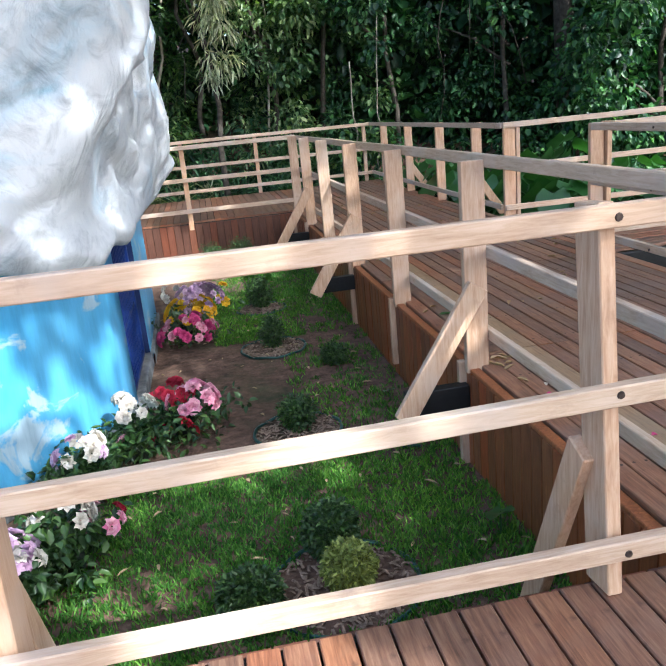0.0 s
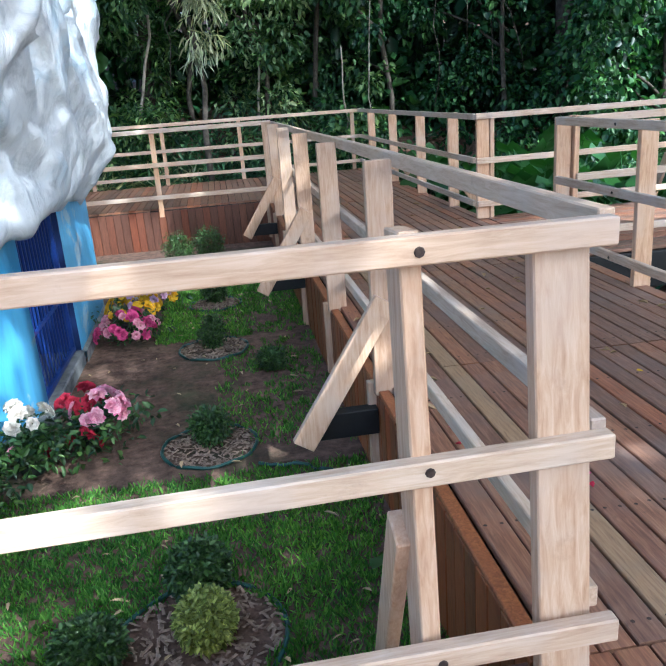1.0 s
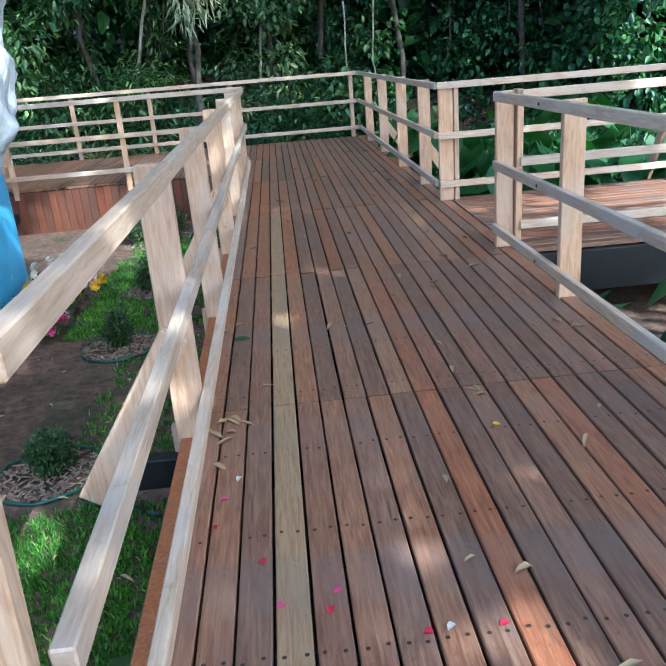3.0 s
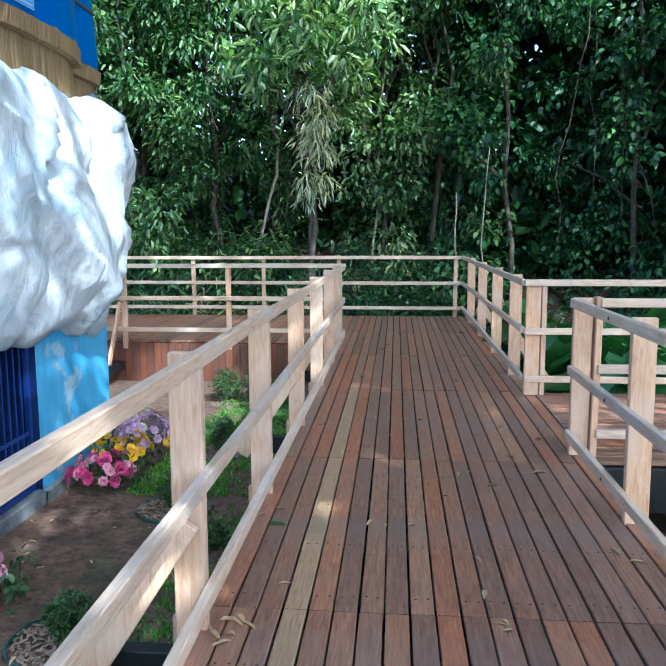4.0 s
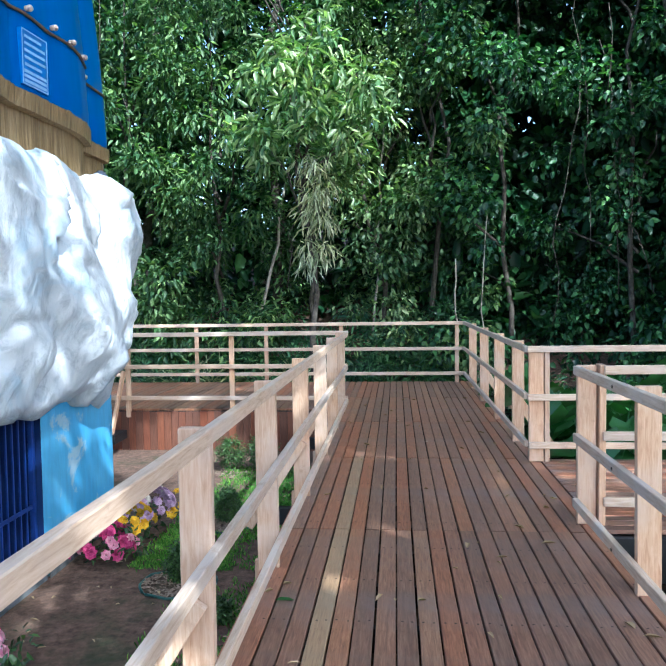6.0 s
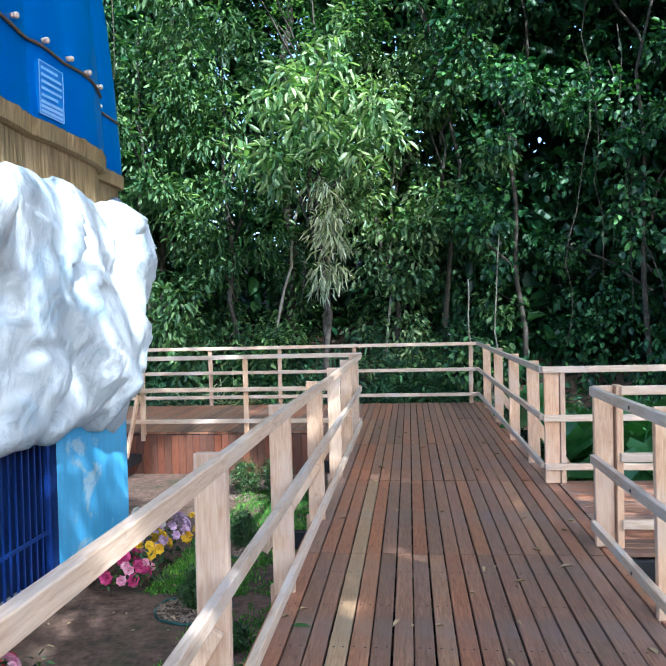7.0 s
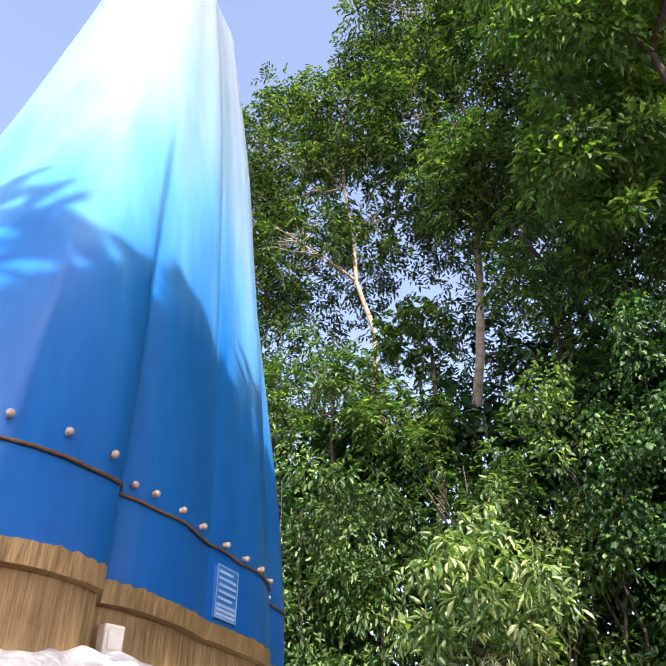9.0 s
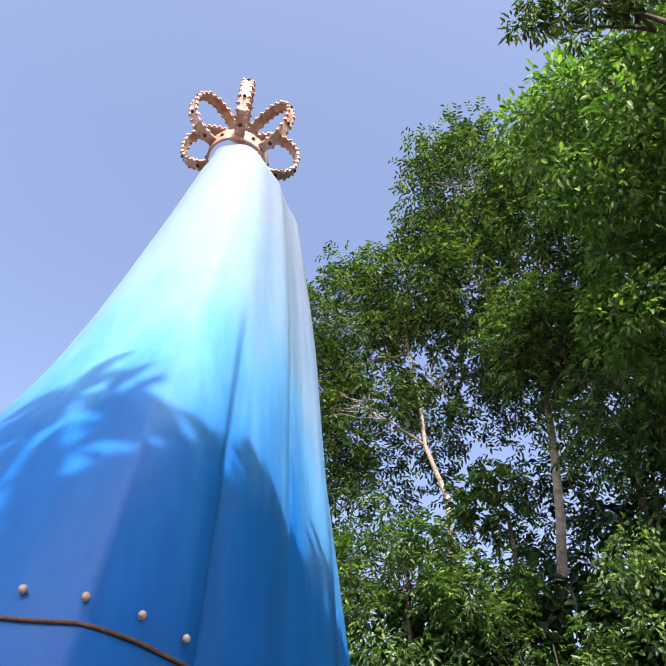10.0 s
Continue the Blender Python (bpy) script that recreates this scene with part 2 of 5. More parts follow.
def mantle_material():
    """Gloss paint that fades from deep blue at the hem to near white at the top, with streaks."""
    w = Mat("mantle_paint")
    co = w.coords((1, 1, 1))
    sep = w.n("ShaderNodeSeparateXYZ")
    w.link(co, "Vector", sep, "Vector")
    warp = w.noise(w.coords((1.3, 1.3, 0.12)), 1.1, 4.0, 0.6)
    mul = w.n("ShaderNodeMath")
    mul.operation = "MULTIPLY_ADD"
    mul.inputs[1].default_value = 4.0
    mul.inputs[2].default_value = -2.0
    w.link(warp, "Fac", mul, 0)
    add = w.n("ShaderNodeMath")
    add.operation = "ADD"
    w.link(sep, "Z", add, 0)
    w.link(mul, "Value", add, 1)
    mr = w.n("ShaderNodeMapRange")
    mr.inputs["From Min"].default_value = 3.0
    mr.inputs["From Max"].default_value = 13.0
    w.link(add, "Value", mr, "Value")
    base = w.ramp(mr, "Result", [(0.0, (0.0, 0.10, 0.40)), (0.24, (0.0, 0.15, 0.49)), (0.38, (0.09, 0.35, 0.66)), (0.52, (0.21, 0.39, 0.57)), (0.8, (0.26, 0.35, 0.46))])
    dirt = w.noise(w.coords((3, 3, 0.5)), 3.0, 6.0, 0.7)
    dr = w.ramp(dirt, "Fac", [(0.35, (0.86, 0.88, 0.9)), (0.65, (1, 1, 1))])
    w.color(w.mix(None, None, base, "Color", dr, "Color", "MULTIPLY", 1.0))
    w.rough(0.36, 0.2)
    big = w.noise(co, 1.6, 2.0, 0.5)
    w.bump(big, "Fac", 0.25, 0.05)
    return w.m


def gold_material():
    w = Mat("old_gold_paint")
    co = w.coords((1, 1, 1))
    streak = w.noise(w.coords((16, 16, 1.1)), 2.2, 6.0, 0.7)
    base = w.ramp(streak, "Fac", [(0.28, (0.10, 0.058, 0.02)), (0.48, (0.27, 0.175, 0.075)), (0.72, (0.42, 0.30, 0.15))])
    st = w.noise(co, 1.7, 5.0, 0.65)
    sr = w.ramp(st, "Fac", [(0.5, (1, 1, 1)), (0.75, (0.62, 0.58, 0.52))])
    w.color(w.mix(None, None, base, "Color", sr, "Color", "MULTIPLY", 1.0))
    w.rough(0.5, 0.5, 0.15)
    w.bump(streak, "Fac", 0.55, 0.02)
    return w.m


def cloud_paint():
    """Sky-blue wall paint with soft white clouds brushed on, dirty towards nothing in particular."""
    w = Mat("sky_blue_paint")
    co = w.coords((1, 1, 1))
    a = w.noise(w.coords((1.0, 0.9, 0.8)), 1.5, 5.0, 0.55, 0.5)
    blue = w.ramp(a, "Fac", [(0.3, (0.06, 0.33, 0.60)), (0.7, (0.15, 0.48, 0.73))])
    cl = w.noise(w.coords((1.0, 1.0, 1.15)), 2.5, 6.0, 0.62, 0.7)
    cr = w.ramp(cl, "Fac", [(0.575, (0, 0, 0)), (0.625, (0.8, 0.8, 0.8))])
    mx = w.mix(cr, "Color", blue, "Color", (0.48, 0.58, 0.60), None)
    d = w.noise(w.coords((5, 5, 0.9)), 3.0, 6.0, 0.7)
    dr = w.ramp(d, "Fac", [(0.35, (0.78, 0.80, 0.82)), (0.62, (1, 1, 1))])
    w.color(w.mix(None, None, mx, 2, dr, "Color", "MULTIPLY", 1.0))
    w.rough(0.38, 0.45)
    w.bump(a, "Fac", 0.2, 0.03)
    return w.m


def rock_paint():
    """White painted cast rock with pale blue washes in it."""
    w = Mat("white_cast_rock")
    co = w.coords((1, 1, 1))
    a = w.noise(w.coords((1, 1, 1.4)), 1.3, 6.0, 0.6, 0.8)
    base = w.ramp(a, "Fac", [(0.24, (0.30, 0.54, 0.66)), (0.36, (0.48, 0.57, 0.63)), (0.48, (0.57, 0.59, 0.60)), (0.75, (0.65, 0.655, 0.645))])
    g = w.noise(co, 4.5, 7.0, 0.7, 1.2)
    gr = w.ramp(g, "Fac", [(0.34, (0.66, 0.68, 0.70)), (0.52, (1, 1, 1))])
    w.color(w.mix(None, None, base, "Color", gr, "Color", "MULTIPLY", 1.0))
    w.rough(0.55, 0.4)
    f = w.noise(w.coords((1.2, 1.2, 0.8)), 2.6, 8.0, 0.56, 1.1)
    w.bump(f, "Fac", 0.6, 0.09)
    return w.m


M_MANTLE, M_GOLD, M_WALL, M_ROCK = mantle_material(), gold_material(), cloud_paint(), rock_paint()
M_CROWN = speckled("aged_copper", (0.34, 0.17, 0.10), (0.60, 0.44, 0.34), 6, 0.45, 0.5, 0.3, metal=0.15, c3=(0.72, 0.63, 0.56), scale2=2.2)
M_CROWNDARK = speckled("dark_crown_stone", (0.03, 0.015, 0.012), (0.07, 0.04, 0.03), 10, 0.4)


# ---- building helpers ----
def mesh_from(bm, name, mats, smooth=False):
    me = bpy.data.meshes.new(name)
    bm.to_mesh(me)
    bm.free()
    for m in mats if isinstance(mats, (list, tuple)) else [mats]:
        me.materials.append(m)
    if smooth:
        me.polygons.foreach_set("use_smooth", [True] * len(me.polygons))
    return me


def part(name, bm, material, parent=None, label="", smooth=False):
    ob = new(name, mesh_from(bm, name, material, smooth))
    ob.parent = parent
    if label:
        ob["label"] = label
    return ob


def holder(name, at, label, category, group="", kind=""):
    ob = new(name)
    ob.location = at
    ob.empty_display_size = 0.1
    tagged(ob, label, category, group, kind)
    bpy.context.view_layer.update()
    return ob


def add_box(bm, lo, hi, mat_index=0):
    vs = [bm.verts.new((x, y, z)) for z in (lo[2], hi[2]) for y in (lo[1], hi[1]) for x in (lo[0], hi[0])]
    for f in ((0, 2, 3, 1), (4, 5, 7, 6), (0, 1, 5, 4), (2, 6, 7, 3), (0, 4, 6, 2), (1, 3, 7, 5)):
        bm.faces.new([vs[i] for i in f]).material_index = mat_index
    return vs


def box(lo, hi, bevel=0.004):
    bm = bmesh.new()
    add_box(bm, lo, hi)
    if bevel:
        bmesh.ops.bevel(bm, geom=bm.edges[:], offset=bevel, segments=1, affect="EDGES")
    return bm


def timber(p0, p1, wide, thick, side, bevel=0.004):
    """A sawn timber from p0 to p1; side: the direction across its wide face."""
    a, b = Vector(p0), Vector(p1)
    along = (b - a).normalized()
    s = (Vector(side) - along * Vector(side).dot(along)).normalized()
    t = along.cross(s)
    bm = bmesh.new()
    n = max(1, int((b - a).length / 1.2))
    rings = []
    for i in range(n + 1):
        c = a.lerp(b, i / n)
        if 0 < i < n:
            c = c + s * random.uniform(-0.003, 0.003) + t * random.uniform(-0.003, 0.003)
        rings.append([bm.verts.new(c + s * wide / 2 * u + t * thick / 2 * v) for u, v in ((-1, -1), (1, -1), (1, 1), (-1, 1))])
    for q, r in zip(rings, rings[1:]):
        for i in range(4):
            bm.faces.new((q[i], q[(i + 1) % 4], r[(i + 1) % 4], r[i]))
    bm.faces.new(rings[0][::-1])
    bm.faces.new(rings[-1])
    bmesh.ops.recalc_face_normals(bm, faces=bm.faces[:])
    long_edges = [e for e in bm.edges if len(e.link_faces) == 2 and e.calc_face_angle(0) > 0.5]
    if bevel:
        bmesh.ops.bevel(bm, geom=long_edges, offset=bevel, segments=1, affect="EDGES")
    return bm


def tube(points, radii, sides=8):
    bm = bmesh.new()
    add_tube(bm, points, radii, sides)
    return bm


def add_tube(bm, points, radii, sides=8):
    pts = [Vector(p) for p in points]
    rings = []
    for i, p in enumerate(pts):
        d = (pts[min(i + 1, len(pts) - 1)] - pts[max(i - 1, 0)]).normalized()
        u = d.orthogonal().normalized() if abs(d.z) < 0.9 else Vector((1, 0, 0))
        u = (u - d * u.dot(d)).normalized()
        v = d.cross(u)
        rings.append([bm.verts.new(p + (u * math.cos(k * math.tau / sides) + v * math.sin(k * math.tau / sides)) * radii[i]) for k in range(sides)])
    for q, r in zip(rings, rings[1:]):
        for k in range(sides):
            bm.faces.new((q[k], q[(k + 1) % sides], r[(k + 1) % sides], r[k]))
    bm.faces.new(rings[0][::-1])
    bm.faces.new(rings[-1])


rng = np.random.default_rng(7)


def leaf_mesh(name, centres, axes, ups, length, width, mat, fold=0.25):
    """Many pointed leaves in one mesh: each has six corners and two faces folded along the midrib."""
    n = len(centres)
    a = axes / np.linalg.norm(axes, axis=1, keepdims=True)
    s = np.cross(a, ups)
    s /= np.linalg.norm(s, axis=1, keepdims=True) + 1e-9
    u = np.cross(s, a)
    L, W = length[:, None], width[:, None]
    v = np.empty((n, 6, 3), np.float32)
    v[:, 0] = centres
    v[:, 1] = centres + a * L * 0.30 - s * W * 0.46 + u * W * fold
    v[:, 2] = centres + a * L * 0.68 - s * W * 0.40 + u * W * fold * 0.8 - u * L * 0.05
    v[:, 3] = centres + a * L - u * L * 0.14
    v[:, 4] = centres + a * L * 0.68 + s * W * 0.40 + u * W * fold * 0.8 - u * L * 0.05
    v[:, 5] = centres + a * L * 0.30 + s * W * 0.46 + u * W * fold
    base = (np.arange(n) * 6)[:, None]
    faces = np.concatenate([base + np.array([[0, 3, 2, 1]]), base + np.array([[0, 5, 4, 3]])], axis=1).reshape(-1).astype(np.int32)
    me = bpy.data.meshes.new(name)
    me.vertices.add(n * 6)
    me.vertices.foreach_set("co", v.reshape(-1))
    me.loops.add(n * 8)
    me.loops.foreach_set("vertex_index", faces)
    me.polygons.add(n * 2)
    me.polygons.foreach_set("loop_start", np.arange(0, n * 8, 4, dtype=np.int32))
    me.update(calc_edges=True)
    me.materials.append(mat)
    return me


def clump_leaves(clumps, radius, per, length, width, droop=0.5, spread=1.0):
    """Leaves gathered round clump centres, pointing outwards and down."""
    n = len(clumps) * per
    c = np.repeat(np.asarray(clumps, float), per, axis=0)
    rr = np.repeat(np.asarray(radius, float) * np.ones(len(clumps)), per)
    d = rng.normal(size=(n, 3))
    d /= np.linalg.norm(d, axis=1, keepdims=True)
    pos = c + d * (rr * rng.uniform(0.25, 1.0, n) ** 0.6)[:, None] * np.array([1, 1, 0.75])
    ax = d * spread + rng.normal(scale=0.5, size=(n, 3)) + np.array([0, 0, -droop])
    up = rng.normal(scale=0.45, size=(n, 3)) + np.array([0, 0, 1.0])
    ln = length * rng.uniform(0.6, 1.25, n)
    return pos, ax, up, ln, width * ln / length * rng.uniform(0.8, 1.2, n)


def spray_leaves(clumps, radius, twigs, per, length, width, droop=0.35):
    """Leaves in two ranks along short twigs that reach out of clump centres."""
    m = len(clumps) * twigs
    c = np.repeat(np.asarray(clumps, float), twigs, axis=0)
    rr = np.repeat(np.asarray(radius, float) * np.ones(len(clumps)), twigs)
    d = rng.normal(size=(m, 3)) + np.array([0, 0, 0.15])
    d /= np.linalg.norm(d, axis=1, keepdims=True)
    start = c + d * (rr * rng.uniform(0.1, 0.6, m))[:, None]
    side = np.cross(d, np.array([0, 0, 1.0]))
    side /= np.linalg.norm(side, axis=1, keepdims=True) + 1e-6
    k = np.tile(np.arange(per), m)
    f = (k + 0.5) / per
    sgn = np.where(k % 2 == 0, 1.0, -1.0)
    D, S, A, R = np.repeat(d, per, 0), np.repeat(side, per, 0), np.repeat(start, per, 0), np.repeat(rr, per)
    pos = A + D * (f * R * 0.75)[:, None] + np.array([0, 0, -1.0]) * (f ** 2 * R * droop)[:, None]
    n = m * per
    ax = D * 0.6 + S * (sgn * 0.9)[:, None] + np.array([0, 0, -droop]) + rng.normal(scale=0.2, size=(n, 3))
    up = np.array([0, 0, 1.0]) + rng.normal(scale=0.3, size=(n, 3))
    ln = length * rng.uniform(0.7, 1.2, n)
    return pos, ax, up, ln, width * ln / length


def leaf_object(name, data, mat, parent=None, fold=0.25):
    ob = new(name, leaf_mesh(name, *data, mat, fold))
    ob.parent = parent
    return ob


def joined(*sets):
    return tuple(np.concatenate(x) for x in zip(*sets))


# ---- ground ----
GROUND = -0.6


def ground_height(x, y):
    rise = max(0.0, y - 15.0)
    h = GROUND + 7.0 * (1 - math.exp(-rise / 14.0))
    side = max(0.0, x - 9.0)
    h += 4.0 * (1 - math.exp(-side / 15.0))
    near = math.hypot(x, y - 5)
    return h + (noise.noise((x * 0.6, y * 0.6, 0)) * 0.02 if near < 12 else noise.noise((x * 0.15, y * 0.15, 0)) * 0.35)


def build_ground():
    bm = bmesh.new()

    def ticks(lo, hi, fine_lo, fine_hi, step):
        t = [fine_lo]
        while t[-1] < fine_hi:
            t.append(t[-1] + step)
        s = step
        while t[-1] < hi:
            s *= 1.5
            t.append(t[-1] + s)
        s = step
        while t[0] > lo:
            s *= 1.5
            t.insert(0, t[0] - s)
        return t

    xs, ys = ticks(-900, 900, -8, 10, 0.35), ticks(-900, 900, -1, 20, 0.35)
    grid = [[bm.verts.new((x, y, ground_height(x, y))) for x in xs] for y in ys]
    for a, b in zip(grid, grid[1:]):
        for i in range(len(xs) - 1):
            bm.faces.new((a[i], a[i + 1], b[i + 1], b[i]))
    g = part("ground", bm, M_SOIL, smooth=True)
    tagged(g, "brown bare soil with leaf litter and moss", "ground", kind="structure")


build_ground()


def lawn_here(x, y):
    """How grassy the garden is at a place: dense by the near walkway, patchy beside the bare strip."""
    v = noise.noise((x * 1.1, y * 0.9, 3.0)) * 0.6 + noise.noise((x * 3.1, y * 3.1, 8.0)) * 0.35
    if y < 3.9:
        d = 0.75 - max(0, -2.0 - x) * 0.35 - max(0, y - 3.4) * 0.6
    elif x > -1.5 and y > 6.4:
        d = 0.42 - abs(y - 8.0) * 0.06
    else:
        d = 0.18 if x > -0.95 else -0.35
    if y > 9.9:
        d = -0.3
    return d + v * 0.75


RINGS = [(-1.03, 4.28, 0.29, 1), (-1.0, 6.12, 0.29, 0), (-0.98, 7.6, 0.27, 0), (-1.06, 2.58, 0.34, 0)]


def build_lawn():
    pts = []
    for _ in range(30000):
        x, y = rng.uniform(-3.3, -0.14), rng.uniform(1.62, 10.7)
        if x < -2.2 and y > 3.4 or lawn_here(x, y) < rng.uniform(0, 0.55):
            continue
        if any(math.hypot(x - a, y - b) < r * 0.95 for a, b, r, _ in RINGS):
            continue
        pts.append((x, y))
    p = np.array(pts)
    k = 6
    n = len(p) * k
    c = np.repeat(p, k, 0) + rng.normal(scale=0.018, size=(n, 2))
    z = np.array([ground_height(a, b) for a, b in p])
    c3 = np.column_stack([c, np.repeat(z, k) - 0.004])
    ax = np.column_stack([rng.normal(scale=0.5, size=(n, 2)), np.ones(n)])
    up = rng.normal(size=(n, 3))
    ln = rng.uniform(0.025, 0.055, n)
    ob = new("lawn", leaf_mesh("lawn", c3, ax, up, ln, np.full(n, 0.009), M_GRASS, 0.1))
    tagged(ob, "short green patchy lawn grass beside bare soil", "grass", kind="stuff")


build_lawn()

# ---- walkway decks ----
BOARD, GAP, THICK = 0.0955, 0.0065, 0.028
board_cache = {}


def board_mesh(length, axis, mat=None):
    mat = mat or (M_DECK if axis == "y" else M_DECK_X)
    key = (round(length, 2), axis, mat.name)
    if key not in board_cache:
        bm = bmesh.new()
        w, h, L, c = BOARD / 2, THICK, key[0] / 2 - 0.003, 0.004
        prof = [(-w, -h), (w, -h), (w, -c), (w - c, 0), (-w + c, 0), (-w, -c)]
        ends = []
        for s in (-L, L):
            ends.append([bm.verts.new((p[0], s, p[1]) if axis == "y" else (s, -p[0], p[1])) for p in prof])
        for i in range(6):
            j = (i + 1) % 6
            bm.faces.new((ends[0][i], ends[0][j], ends[1][j], ends[1][i]))
        bm.faces.new(ends[0][::-1])
        bm.faces.new(ends[1])
        bmesh.ops.recalc_face_normals(bm, faces=bm.faces[:])
        board_cache[key] = mesh_from(bm, "board", mat)
    return board_cache[key]


def build_deck(name, x0, x1, y0, y1, axis, joints, label, tan=()):
    """Joists as the deck's own mesh, and every board a piece of it."""
    bm = bmesh.new()
    if axis == "y":
        y = y0 + 0.06
        while y < y1:
            add_box(bm, (x0 + 0.03, y, -0.15), (x1 - 0.03, y + 0.05, -THICK - 0.002))
            y += 0.52
    else:
        x = x0 + 0.06
        while x < x1:
            add_box(bm, (x, y0 + 0.03, -0.15), (x + 0.05, y1 - 0.03, -THICK - 0.002))
            x += 0.52
    xx = [x0 + 0.25, (x0 + x1) / 2, x1 - 0.25]
    for px in xx:
        for py in (y0 + 0.3, (y0 + y1) / 2, y1 - 0.3):
            add_box(bm, (px - 0.05, py - 0.05, GROUND - 0.05), (px + 0.05, py + 0.05, -0.14))
    deck = part(name, bm, M_BLACK)
    tagged(deck, label, "deck", kind="structure")
    lo, hi = (x0, x1) if axis == "y" else (y0, y1)
    count = int((hi - lo) / (BOARD + GAP))
    step = (hi - lo) / count
    for i in range(count):
        c = lo + (i + 0.5) * step
        cuts = [y0 if axis == "y" else x0] + [j for j in joints] + [y1 if axis == "y" else x1]
        for a, b in zip(cuts, cuts[1:]):
            me = board_mesh(b - a, axis, M_DECK_TAN if i in tan and b < 8 else None)
            ob = new("board", me)
            ob.parent = deck
            mid = (a + b) / 2
            ob.location = (c + random.uniform(-0.0015, 0.0015), mid, random.uniform(-0.003, 0.001)) if axis == "y" else (mid, c, random.uniform(-0.003, 0.001))
            ob.rotation_euler = (0, random.uniform(-0.007, 0.007), random.uniform(-0.0006, 0.0006)) if axis == "y" else (random.uniform(-0.012, 0.012), 0, 0)
    return deck


DX0, DX1 = -0.07, 2.03
build_deck("deck_main", DX0, DX1, 1.58, 14.22, "y", (3.62, 5.66, 7.86, 9.9, 12.1), "red-brown weathered hardwood walkway boards with dark gaps", (3,))
build_deck("deck_near", -4.6, DX1, -3.2, 1.575, "y", (-0.9,), "red-brown weathered hardwood walkway boards by the garden")
build_deck("deck_left", -7.2, DX0 - 0.005, 10.98, 14.22, "y", (), "red-brown hardwood platform boards behind the garden")
build_deck("deck_right", DX1 + 0.005, 8.2, 5.72, 7.85, "x", (4.1, 6.2), "brown hardwood boards of the side walkway")


def nail_rows():
    """Dark screw heads in pairs over the joists."""
    bm = bmesh.new()
    count = int((DX1 - DX0) / (BOARD + GAP))
    step = (DX1 - DX0) / count
    y = 1.66
    while y < 9:
        for i in range(count):
            if random.random() < 0.25:
                continue
            for s in (-0.026, 0.026):
                c = Vector((DX0 + (i + 0.5) * step + s + random.uniform(-0.004, 0.004), y + random.uniform(-0.008, 0.008), 0.0015))
                vs = [bm.verts.new(c + Vector((math.cos(k * math.tau / 6) * 0.007, math.sin(k * math.tau / 6) * 0.007, 0))) for k in range(6)]
                bm.faces.new(vs)
        y += 0.52
    ob = part("deck_screws", bm, M_SCREW)
    tagged(ob, "rows of dark rusty screw heads in the boards", "screws", kind="stuff")


nail_rows()


def boarded_front(name, p0, p1, z0, z1, outward, label, base_label="", wide=0.105, top_board=True, mat=None):
    """A skirt of upright boards under a deck's edge, each board a piece."""
    a, b = Vector(p0), Vector(p1)
    along = (b - a).normalized()
    out = Vector(outward)
    bm = timber((a.x, a.y, z1 - 0.05), (b.x, b.y, z1 - 0.05), 0.10, 0.02, (0, 0, 1))
    for v in bm.verts:
        v.co -= out * 0.012
    base = part(name, bm, M_BLACK)
    tagged(base, label, "deck edge", kind="structure")
    n = int((b - a).length / wide)
    st = (b - a).length / n
    me = mesh_from(box((-st / 2 + 0.0025, -0.010, z0), (st / 2 - 0.0025, 0.010, z1), 0.003), "plank", mat or M_FASCIA)
    turn = math.atan2(along.y, along.x)
    for i in range(n):
        c = a + along * (i + 0.5) * st + out * (0.012 + random.uniform(0, 0.004))
        ob = new("plank", me)
        ob.parent = base
        ob.location = (c.x, c.y, random.uniform(-0.004, 0.004))
        ob.rotation_euler = (0, 0, turn)
    if top_board:
        q = out * -0.004
        part("edge_board", timber((a.x + q.x, a.y + q.y, z1 + 0.013), (b.x + q.x, b.y + q.y, z1 + 0.013), 0.055, 0.022, out), M_FASCIA, base, "orange-brown edge board")
    return base


boarded_front("deck_edge_garden", (-0.11, 1.62, 0), (-0.11, 10.93, 0), -0.62, -0.035, (-1, 0, 0), "orange-brown upright boards closing the walkway's side")
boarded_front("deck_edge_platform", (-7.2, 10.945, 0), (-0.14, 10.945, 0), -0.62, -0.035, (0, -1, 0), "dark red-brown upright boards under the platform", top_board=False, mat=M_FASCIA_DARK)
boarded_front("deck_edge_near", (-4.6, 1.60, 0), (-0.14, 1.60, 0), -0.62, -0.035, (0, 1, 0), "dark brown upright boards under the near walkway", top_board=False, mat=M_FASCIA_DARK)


def black_edge(lo, hi):
    b = part("deck_beam", box(lo, hi, 0.006), M_BLACK)
    tagged(b, "black painted beam under the side walkway's edge", "beam", kind="structure")


black_edge((DX1 + 0.02, 5.66, -0.34), (8.2, 5.71, -0.035))
black_edge((DX1 - 0.02, -3.0, -0.30), (DX1 + 0.02, 5.60, -0.035))
black_edge((DX1 + 0.02, 7.86, -0.34), (8.2, 7.91, -0.035))
black_edge((DX1 - 0.02, 7.95, -0.30), (DX1 + 0.02, 14.2, -0.035))

# ---- railings ----
RAIL_Z = (1.072, 0.618, 0.165)
RH, RT = 0.060, 0.040


def bolt(at, out, parent):
    bm = bmesh.new()
    o = Vector(out)
    add_tube(bm, [Vector(at), Vector(at) + o * 0.006], [0.0075, 0.006], 8)
    part("bolt", bm, M_SCREW, parent, "dark bolt head")


def railing(at, label):
    return holder("railing", at, label, "railing", "railings of the walkway")


